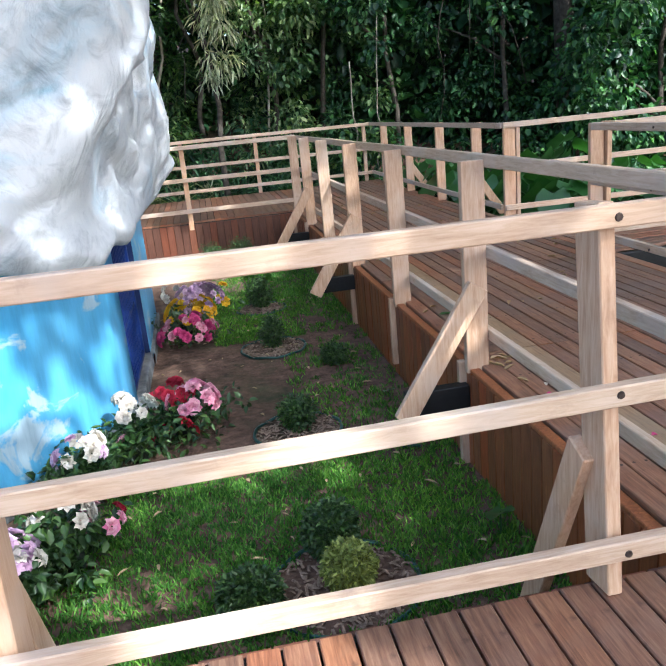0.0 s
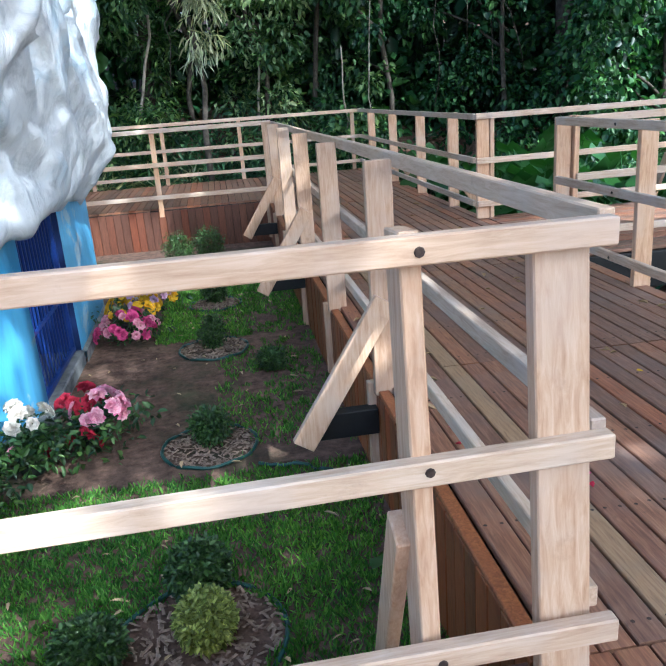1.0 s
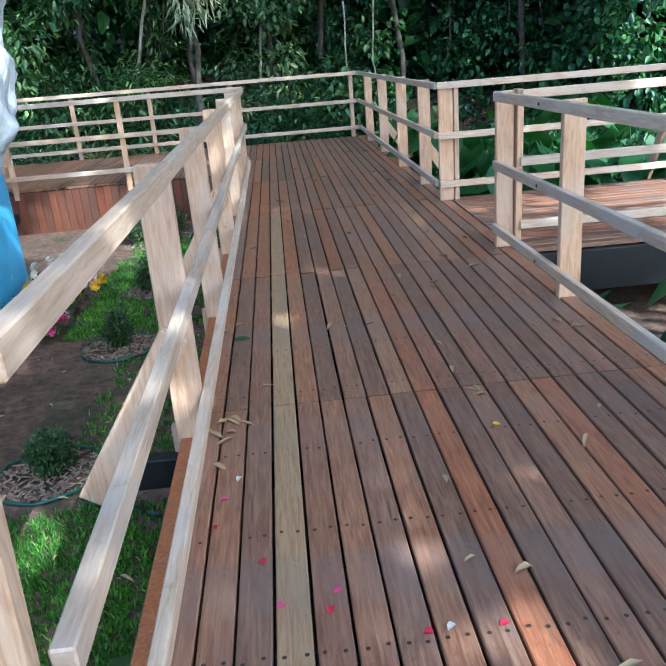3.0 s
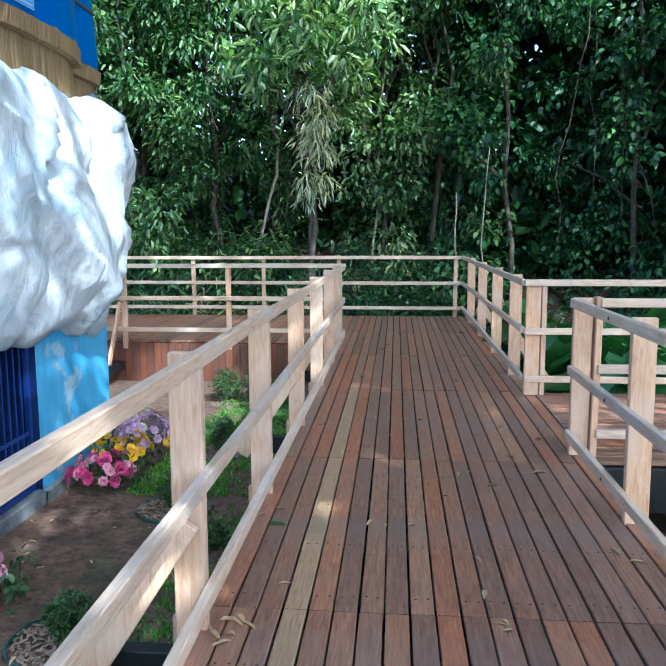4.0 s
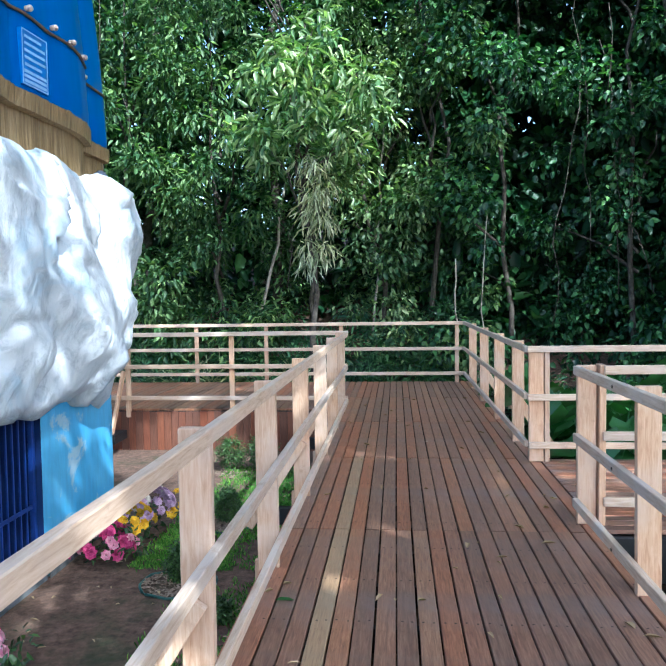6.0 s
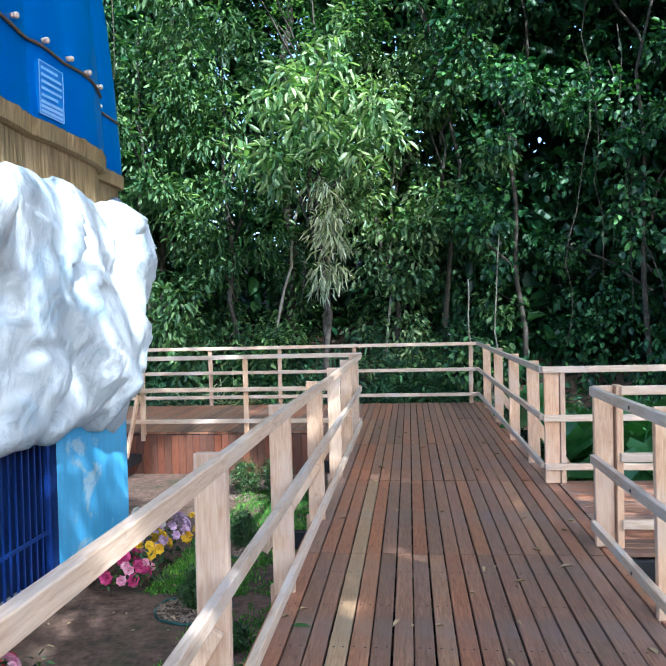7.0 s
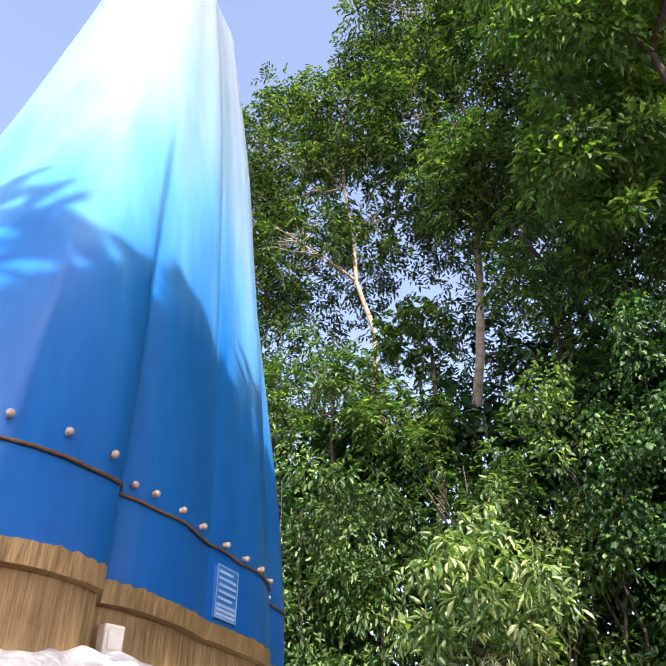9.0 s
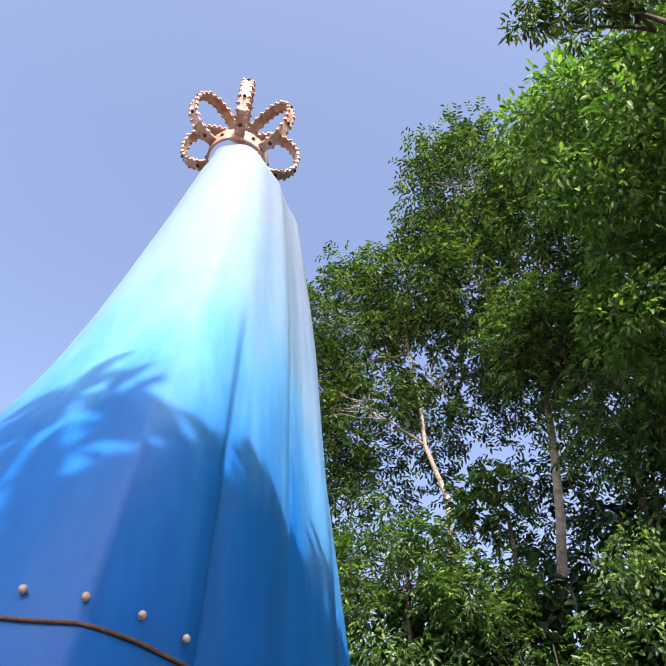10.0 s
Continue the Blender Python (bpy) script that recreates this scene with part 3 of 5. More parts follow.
def lay(name, bm, mat, thing, label=""):
    """Links a part drawn in world places under a thing that stands elsewhere."""
    bmesh.ops.translate(bm, verts=bm.verts[:], vec=-Vector(thing.location))
    return part(name, bm, mat, thing, label)


def post(thing, x, y, across="x", z0=0.0, z1=1.10, wide=0.126, thick=0.046, mat=None):
    lean = random.uniform(-0.006, 0.006)
    side = (1, 0, 0) if across == "x" else (0, 1, 0)
    return lay("post", timber((x, y, z0), (x + lean, y + random.uniform(-0.006, 0.006), z1), wide, thick, side), mat or M_PINE, thing)


def rails(thing, a, b, axis, zs=RAIL_Z):
    for z in zs:
        e = [random.uniform(-0.012, 0.012) for _ in range(2)]
        h = [random.uniform(-0.006, 0.006) for _ in range(2)]
        if axis == "x":
            lay("rail", timber((a[0] + e[0], a[1], z + h[0]), (b[0] + e[1], b[1], z + h[1]), RT, RH, (0, 1, 0)), M_PINE_X, thing)
        else:
            lay("rail", timber((a[0], a[1] + e[0], z + h[0]), (b[0], b[1] + e[1], z + h[1]), RT, RH, (1, 0, 0)), M_PINE_Y, thing)


def brace(thing, foot, head, side, wide=0.10, thick=0.04):
    lay("brace", timber(foot, head, wide, thick, side), M_PINE, thing)


def near_railing():
    t = railing((-0.4, 1.5, 0), "pale new sawn pine railing with three rails beside the lawn")
    for yy, zz in ((1.563, 1.090), (1.533, 0.618), (1.475, 0.175)):
        drop = 0.05 if zz < 1 and zz > 0.5 else 0.0
        lay("rail", timber((-4.6, yy, zz - drop), (0.005, yy, zz), RT, RH, (0, 1, 0)), M_PINE_X, t)
    lay("post", timber((-0.10, 1.52, 0), (-0.10, 1.61, 1.09), 0.126, 0.046, (1, 0, 0)), M_PINE, t)
    for x in (-0.425, -2.06, -3.7):
        lay("post", timber((x, 1.56, 0), (x, 1.648, 1.118), 0.126, 0.046, (0, 1, 0)), M_PINE, t)
        for z, yy in ((1.088, 1.5425), (0.619, 1.5125), (0.169, 1.4545)):
            bm = bmesh.new()
            add_tube(bm, [Vector((x + 0.010, yy, z)) - t.location, Vector((x + 0.010, yy - 0.004, z)) - t.location], [0.012, 0.010], 8)
            part("bolt", bm, M_SCREW, t, "dark bolt head")
        if x > -3:
            brace(t, (x - 0.035, 2.02, -0.45), (x - 0.035, 1.63, 0.42), (0, 1, 0))


def left_railing():
    t = railing((-0.08, 6.0, 0), "pale pine railing along the garden, top weathered grey")
    rails(t, (0.0, 1.59, 0), (0.0, 10.60, 0), "y", (0.625, 0.165))
    lay("rail", timber((0.0, 1.59, 1.100), (0.0, 10.60, 1.068), RT, RH, (1, 0, 0)), M_PINE_Y, t)
    ys = (3.455, 4.965, 6.49, 8.0, 9.35, 10.55)
    for i, y in enumerate(ys):
        post(t, -0.085, y, "x", -0.035, 1.10)
        lay("support", timber((-0.155, y + 0.05, -0.50 if i % 2 else -0.62), (-0.155, y + 0.05, 0.02), 0.045, 0.045, (1, 0, 0)), M_PINE, t)
        if i % 2 == 0:
            brace(t, (-0.53, y - 0.055, -0.235), (-0.085, y - 0.055, 0.46), (1, 0, 0.6), 0.115, 0.04)
            lay("outrigger", box((-0.50, y - 0.03, -0.235), (-0.14, y + 0.045, -0.10), 0.004), M_BLACK, t, "black painted joist end")


def inner_railing():
    t = railing((-3.0, 10.93, 0), "pale pine railing along the platform's front edge")
    rails(t, (-7.2, 10.90, 0), (0.0, 10.90, 0), "x")
    for x in (-1.665, -3.19, -4.9, -6.6):
        post(t, x, 10.94, "x", -0.12, 1.10, 0.07, 0.046)
    brace(t, (-3.3, 10.52, -0.33), (-3.24, 10.9, 0.55), (0, 1, 0), 0.09)
    lay("outrigger", box((-3.38, 10.45, -0.42), (-3.22, 10.93, -0.30), 0.004), M_BLACK, t, "black painted joist end")


def far_railing():
    t = railing((-1.0, 14.12, 0), "pale pine railing along the forest edge of the deck")
    rails(t, (-7.2, 14.09, 0), (1.90, 14.09, 0), "x")
    for x in (1.77, -0.34, -1.74, -3.06, -4.4, -5.8):
        post(t, x, 14.13, "x", 0.0, 1.09, 0.07, 0.046)


def right_far_railing():
    t = railing((1.95, 11.0, 0), "pale pine railing beside broad green leaves")
    rails(t, (1.895, 7.74, 0), (1.895, 14.07, 0), "y")
    for y in (13.35, 11.75, 10.15, 8.72):
        post(t, 1.98, y, "x", -0.04, 1.09)
    for y in (8.72, 11.75):
        brace(t, (2.42, y + 0.05, -0.18), (2.0, y + 0.05, 0.42), (1, 0, 0.6), 0.10, 0.04)
        lay("outrigger", box((2.05, y + 0.0, -0.24), (2.45, y + 0.07, -0.13), 0.004), M_BLACK, t, "black painted joist end")


def corner_railing():
    t = railing((3.0, 7.72, 0), "pale pine railing on the side walkway with a double corner post")
    rails(t, (1.90, 7.70, 0), (8.2, 7.70, 0), "x")
    post(t, 1.985, 7.745, "x", 0.0, 1.06, 0.135)
    post(t, 2.085, 7.765, "y", 0.0, 1.06, 0.09, 0.045)
    for x in (4.25, 6.4):
        post(t, x, 7.745, "x", 0.0, 1.09, 0.09)
        brace(t, (x - 0.09, 8.2, -0.3), (x - 0.09, 7.8, 0.5), (0, 1, 0))


def right_near_railing():
    t = railing((1.95, 3.0, 0), "pale pine railing with grey weathered rails on the walkway's side")
    rails(t, (1.875, 5.76, 0), (1.90, -3.0, 0), "y")
    post(t, 1.97, 5.86, "x", 0.0, 1.095)
    for y in (4.665, 3.2, 1.7, 0.2, -1.4):
        post(t, 1.985, y, "x", -0.03, 1.10)
    for z in RAIL_Z:
        c = Vector((1.852, 4.86, z)) - t.location
        bm = bmesh.new()
        add_tube(bm, [c, c + Vector((-0.004, 0, 0))], [0.011, 0.009], 8)
        part("bolt", bm, M_SCREW, t, "dark bolt head")


def side_railing():
    t = railing((4.0, 5.78, 0), "pale pine railing along the near edge of the side walkway")
    rails(t, (2.06, 5.80, 0), (8.2, 5.80, 0), "x")
    post(t, 2.062, 5.86, "y", 0.0, 1.10, 0.11, 0.045)
    for x in (4.3, 6.4):
        post(t, x, 5.845, "x", 0.0, 1.09, 0.09)


for make in (near_railing, left_railing, inner_railing, far_railing, right_far_railing, corner_railing, right_near_railing, side_railing):
    make()

# ---- the monument ----
BASE_C, TIP_C, TIP_Z, HEM_Z = Vector((-4.4, 5.8)), Vector((-4.1, 6.22)), 13.7, 3.11
OUTLINE = [(-180, 2.6), (-150, 2.68), (-120, 2.74), (-90, 2.76), (-70, 2.86), (-53, 3.08), (-45, 3.15), (-38, 3.08), (-32.5, 2.96), (-30, 2.88), (-27.3, 2.60), (-23, 2.61), (-18, 2.57), (0, 2.43), (12, 2.52), (24, 2.70), (32.5, 2.79), (34, 2.70), (38, 2.78), (46.5, 3.19), (49, 3.16), (63, 3.04), (90, 2.8), (135, 2.7), (180, 2.6)]
SMOOTH = [(-180, 2.6), (-120, 2.72), (-90, 2.76), (-60, 2.86), (-40, 2.88), (-20, 2.68), (0, 2.48), (20, 2.62), (38, 2.86), (47, 3.05), (58, 2.98), (90, 2.8), (135, 2.7), (180, 2.6)]
SCALE_FAR = [(2.4, 0.985), (3.2, 0.98), (4, 0.953), (5, 0.908), (6, 0.856), (7, 0.802), (8, 0.748), (9, 0.695), (10, 0.635), (11, 0.569), (12, 0.497), (13, 0.335), (13.28, 0.20), (13.5, 0.165), (14.5, 0.155)]
SCALE_NEAR = [(2.4, 1.0), (3.2, 1.0), (3.8, 0.96), (5, 0.76), (6, 0.62), (7, 0.51), (8, 0.425), (9, 0.36), (10, 0.30), (11, 0.245), (12, 0.195), (13, 0.165), (14, 0.155), (14.5, 0.155)]


def along_table(table, x):
    return float(np.interp(x, [a for a, _ in table], [b for _, b in table]))


def centre_at(z):
    u = min(1, max(0, (z - HEM_Z) / 11.3))
    return BASE_C.lerp(TIP_C, u)


def mantle_radius(deg, z):
    k = min(1.0, max(0.0, (7.9 - z) / 3.2))
    r = along_table(OUTLINE, deg) * k + along_table(SMOOTH, deg) * (1 - k)
    if deg > -25:
        w = max(0.0, min(1.0, 1 - (deg - 55) / 90)) if deg > 55 else 1.0
    else:
        w = max(0.0, min(1.0, 1 - (-25 - deg) / 90))
    w = w * w * (3 - 2 * w)
    s = along_table(SCALE_FAR, z) * w + along_table(SCALE_NEAR, z) * (1 - w)
    if -30 < deg < 60 and z > 5:
        fade = min(1, (z - 5) / 3) * min(1, (14 - z) / 2)
        r += 0.05 * fade * math.cos(radians(deg * 11 + 40)) * max(0, math.cos(radians((deg - 12) * 2)))
    return r * s


def on_mantle(deg, z, off=0.0):
    c, r = centre_at(z), mantle_radius(deg, z) + off
    return Vector((c.x + r * math.cos(radians(deg)), c.y + r * math.sin(radians(deg)), z))


def degrees_round():
    out, d = [], -180.0
    while d < 180:
        out.append(d)
        d += 0.75 if -60 < d < 60 else 3.0
    return out


def loft(bm, zs, place, mat_index, closed_top=False, smooth=True):
    degs = degrees_round()
    rows = [[bm.verts.new(place(d, z)) for d in degs] for z in zs]
    n = len(degs)
    for a, b in zip(rows, rows[1:]):
        for i in range(n):
            f = bm.faces.new((a[i], a[(i + 1) % n], b[(i + 1) % n], b[i]))
            f.material_index = mat_index
            f.smooth = smooth
    if closed_top:
        bm.faces.new(rows[-1]).material_index = mat_index
    return rows


def build_statue():
    """The robed figure from behind: mantle, old-gold under-robe and crown, in one mesh."""
    bm = bmesh.new()
    zs = [HEM_Z + (TIP_Z - HEM_Z) * (i / 78) for i in range(79)]
    loft(bm, zs, lambda d, z: on_mantle(d, z, 0.012 * noise.noise((d * 0.09, z * 0.5, 1))), 0, True)
    # turned-in hem
    loft(bm, [0, 1, 2], lambda d, k: on_mantle(d, HEM_Z + 0.004 * k, -0.0 - 0.05 * k), 0)
    gold = [2.35 + 0.75 * i / 14 for i in range(15)]
    loft(bm, gold, lambda d, z: on_mantle(d, z, -0.055 + 0.010 * math.sin(d * 5.2 + 3 * noise.noise((d * 0.2, 0, 0)))), 1)
    # frayed collar over the under-robe
    def collar(d, k):
        jag = 0.022 * noise.noise((d * 2.3, 5, 0)) + 0.012 * noise.noise((d * 7.0, 2, 0))
        z = (2.97, 2.98, 3.11 + jag, 3.125 + jag)[k]
        off = (-0.05, 0.012, 0.022, -0.03)[k] + 0.010 * noise.noise((d * 6.0, k, 9))
        return on_mantle(d, z, off)
    loft(bm, [0, 1, 2, 3], collar, 1, smooth=False)
    # crown: a band and six scalloped arches
    c = Vector((TIP_C.x + 0.02, TIP_C.y, TIP_Z + 0.06))
    ring = [(0.52, 0.0), (0.56, 0.01), (0.57, 0.30), (0.54, 0.31), (0.52, 0.03)]
    n = 40
    prev = None
    for i in range(n + 1):
        a = i * math.tau / n
        cur = [bm.verts.new(c + Vector((r * math.cos(a), r * math.sin(a), z))) for r, z in ring]
        if prev:
            for k in range(len(ring) - 1):
                bm.faces.new((prev[k], cur[k], cur[k + 1], prev[k + 1])).material_index = 2
        prev = cur
    path = [(0.58, 0.14), (0.84, 0.14), (1.08, 0.28), (1.24, 0.54), (1.29, 0.86), (1.24, 1.18), (1.06, 1.42), (0.80, 1.48), (0.54, 1.38), (0.28, 1.18), (0.10, 1.0), (0.0, 0.90)]
    path = [(r * 0.89, z) for r, z in path]
    for a in (radians(g) for g in (303, 352, 45, 100, 248, 196)):
        o, s = Vector((math.cos(a), math.sin(a), 0)), Vector((-math.sin(a), math.cos(a), 0))
        rows = []
        for i, (r, z) in enumerate(path):
            q, p = path[max(i - 1, 0)], path[min(i + 1, len(path) - 1)]
            tn = Vector((p[0] - q[0], 0, p[1] - q[1])).normalized()
            nrm = o * tn.z - Vector((0, 0, 1)) * tn.x
            m = c + o * r + Vector((0, 0, z))
            w = 0.095 if r > 0.2 else 0.06
            rows.append([bm.verts.new(m + s * u * w + nrm * v * 0.02) for u, v in ((-1, -1), (1, -1), (1, 1), (-1, 1))])
            if 0 < i < len(path) - 1:
                for u in (-1, 1):
                    for half in (0.0, 0.5):
                        nx = path[i + 1]
                        mm = m.lerp(c + o * nx[0] + Vector((0, 0, nx[1])), half)
                        made = bmesh.ops.create_icosphere(bm, subdivisions=1, radius=0.048, matrix=Matrix.Translation(mm + s * u * 0.088))
                        for v in made["verts"]:
                            for f in v.link_faces:
                                f.material_index = 2
                if i % 2 == 1:
                    made = bmesh.ops.create_icosphere(bm, subdivisions=1, radius=0.042, matrix=Matrix.Translation(m + nrm * 0.02))
                    for v in made["verts"]:
                        for f in v.link_faces:
                            f.material_index = 3
        for q, p in zip(rows, rows[1:]):
            for k in range(4):
                bm.faces.new((q[k], q[(k + 1) % 4], p[(k + 1) % 4], p[k])).material_index = 2
    for j in range(12):
        a = j * math.tau / 12
        made = bmesh.ops.create_icosphere(bm, subdivisions=1, radius=0.045, matrix=Matrix.Translation(c + Vector((0.562 * math.cos(a), 0.562 * math.sin(a), 0.16))))
        for v in made["verts"]:
            for f in v.link_faces:
                f.material_index = 3
    ob = part("statue", bm, [M_MANTLE, M_GOLD, M_CROWN, M_CROWNDARK])
    tagged(ob, "tall statue in glossy blue mantle fading to white, with copper crown", "statue")


build_statue()


def facet(p, reach, tilt, seed):
    """Tilted planes that meet in soft creases, like crumpled cloth set hard."""
    dist, cells = noise.voronoi(p)
    off = []
    for c in cells[:2]:
        k = Vector((noise.noise(c * 3.1 + Vector((seed, 0, 0))), noise.noise(c * 3.1 + Vector((0, seed, 9))), noise.noise(c * 3.1 + Vector((4, 7, seed)))))
        off.append((p - c).dot(k) * tilt + k.x * tilt * 0.25)
    w = min(1.0, max(0.0, 0.5 + (dist[1] - dist[0]) / reach))
    return off[1] + (off[0] - off[1]) * w * w * (3 - 2 * w)


def rock_place(d, z):
    """A skirt of cast rock: broad slanting planes with creases between them."""
    c = BASE_C
    u = (z - 0.72) / 1.93
    prof = along_table([(0, 0.0), (0.05, 0.09), (0.2, 0.15), (0.5, 0.20), (0.8, 0.18), (0.93, 0.16), (0.985, 0.12), (1.0, 0.05)], u)
    prof -= 0.05 * math.exp(-((d - 1) / 13) ** 2)
    r = along_table(SMOOTH, d) * 0.985
    p = Vector((r * math.cos(radians(d)), r * math.sin(radians(d)), z))
    warp = Vector((noise.noise(p * 1.3), noise.noise(p * 1.3 + Vector((5, 5, 5))), noise.noise(p * 1.3 + Vector((2, 8, 1))))) * 0.28
    big = noise.noise(p * 0.62 + Vector((3, 1, 7))) * 0.20
    q = Vector((p.x + z * 0.35, p.y, z * 0.62)) * 1.15 + warp
    fold = facet(q, 0.38, 0.55, 3.3)
    q = Vector((p.x - z * 0.5, p.y + z * 0.4, z * 0.8)) * 2.6 + warp * 2.2
    crease = facet(q, 0.4, 0.15, 8.1)
    edge = min(1, u * 5) * min(1, (1 - u) * 9 + 0.3)
    low = 0.14 * noise.noise((d * 0.045, 7, 2)) + 0.05 * noise.noise((d * 0.16, 1, 2))
    zz = z + (1 - u) * low * 1.6 + u * (0.10 * noise.noise((d * 0.09, 3, 5)) + 0.03 * noise.noise((d * 0.4, 1, 5)))
    off = prof + (big + fold + crease) * max(edge, 0.1)
    return Vector((c.x + (r + off) * math.cos(radians(d)), c.y + (r + off) * math.sin(radians(d)), zz))


WALL_PTS = [(-2.28, 7.76), (-2.10, 7.62), (-2.08, 6.16), (-2.42, 6.16), (-2.42, 4.98), (-2.10, 4.98), (-2.16, 4.70), (-2.42, 4.20), (-2.78, 3.68), (-3.3, 3.32), (-4.0, 3.14), (-4.8, 3.14), (-5.6, 3.36), (-6.2, 3.9), (-6.55, 4.8), (-6.6, 6.2), (-6.3, 7.5), (-5.4, 8.1), (-4.0, 8.2), (-2.9, 8.05)]


def build_pedestal():
    ped = holder("pedestal", (-4.4, 5.8, GROUND), "sky-blue painted round pedestal with white clouds and cast rock skirt", "pedestal")
    bm = bmesh.new()
    lo = [bm.verts.new((x, y, GROUND - 0.02)) for x, y in WALL_PTS]
    hi = [bm.verts.new((x, y, 1.5)) for x, y in WALL_PTS]
    n = len(lo)
    for i in range(n):
        f = bm.faces.new((lo[i], hi[i], hi[(i + 1) % n], lo[(i + 1) % n]))
        f.material_index = 1 if i in (2, 3, 4) else 0
        f.smooth = 5 <= i
    bmesh.ops.recalc_face_normals(bm, faces=bm.faces[:])
    body = lay("wall", bm, [M_WALL, M_NAVY], ped)
    bm = bmesh.new()
    loft(bm, [0.72 + 1.93 * i / 64 for i in range(65)], rock_place, 0)
    # the shelf on top and the underside, closing the skirt against the wall
    def shelf(d, k):
        a = rock_place(d, 2.65)
        b = on_mantle(d, 2.5, -0.12)
        return a.lerp(b, k / 3)
    loft(bm, [0, 1, 2, 3], shelf, 0)
    def under(d, k):
        a = rock_place(d, 0.72)
        inner = Vector((BASE_C.x, BASE_C.y, a.z + 0.25))
        return a.lerp(inner, 0.14 * k)
    loft(bm, [0, 1, 2], under, 0)
    bmesh.ops.remove_doubles(bm, verts=bm.verts[:], dist=0.0005)
    bmesh.ops.recalc_face_normals(bm, faces=bm.faces[:])
    lay("rock_skirt", bm, M_ROCK, ped, "bulging crumpled white cast rock washed with pale blue")
    bm = bmesh.new()
    for (x, y), (x2, y2) in zip(WALL_PTS, WALL_PTS[1:] + WALL_PTS[:1]):
        if x < -2.4 and y > 4.5 and y < 7:
            continue
        d = Vector((x - BASE_C.x, y - BASE_C.y)).normalized() * 0.035
        e = Vector((x2 - BASE_C.x, y2 - BASE_C.y)).normalized() * 0.035
        if abs(x - x2) > 0.3 and 4.9 < y < 6.2:
            continue
        q = [bm.verts.new(v) for v in ((x + d.x, y + d.y, GROUND - 0.03), (x2 + e.x, y2 + e.y, GROUND - 0.03), (x2 + e.x, y2 + e.y, GROUND + 0.10), (x + d.x, y + d.y, GROUND + 0.10), (x2 - e.x, y2 - e.y, GROUND + 0.13), (x - d.x, y - d.y, GROUND + 0.13))]
        bm.faces.new((q[0], q[1], q[2], q[3]))
        bm.faces.new((q[3], q[2], q[4], q[5]))
    bmesh.ops.remove_doubles(bm, verts=bm.verts[:], dist=0.002)
    bmesh.ops.recalc_face_normals(bm, faces=bm.faces[:])
    lay("doorstep", box((-2.44, 4.97, GROUND - 0.03), (-2.06, 6.17, GROUND + 0.12), 0.01), M_CONCRETE, ped)
    lay("plinth", bm, M_CONCRETE, ped, "stained grey concrete footing")
    gate = lay("grate", box((-2.16, 5.0, 1.02), (-2.12, 6.14, 1.07), 0.004), M_GRATE, ped, "dark navy steel grate with upright bars")
    for lo2, hi2 in (((-2.16, 5.0, GROUND + 0.13), (-2.12, 6.14, GROUND + 0.17)), ((-2.16, 5.0, GROUND + 0.17), (-2.12, 5.04, 1.02)), ((-2.16, 6.10, GROUND + 0.17), (-2.12, 6.14, 1.02)), ((-2.148, 5.04, -0.02), (-2.132, 6.10, 0.01))):
        b = box(lo2, hi2, 0.003)
        bmesh.ops.translate(b, verts=b.verts[:], vec=-Vector(ped.location))
        part("frame_bar", b, M_GRATE, gate)
    for i in range(11):
        y = 5.13 + i * 0.089
        b = box((-2.146, y - 0.008, GROUND + 0.17), (-2.134, y + 0.008, 1.02), 0)
        bmesh.ops.translate(b, verts=b.verts[:], vec=-Vector(ped.location))
        part("bar", b, M_GRATE, gate)


build_pedestal()


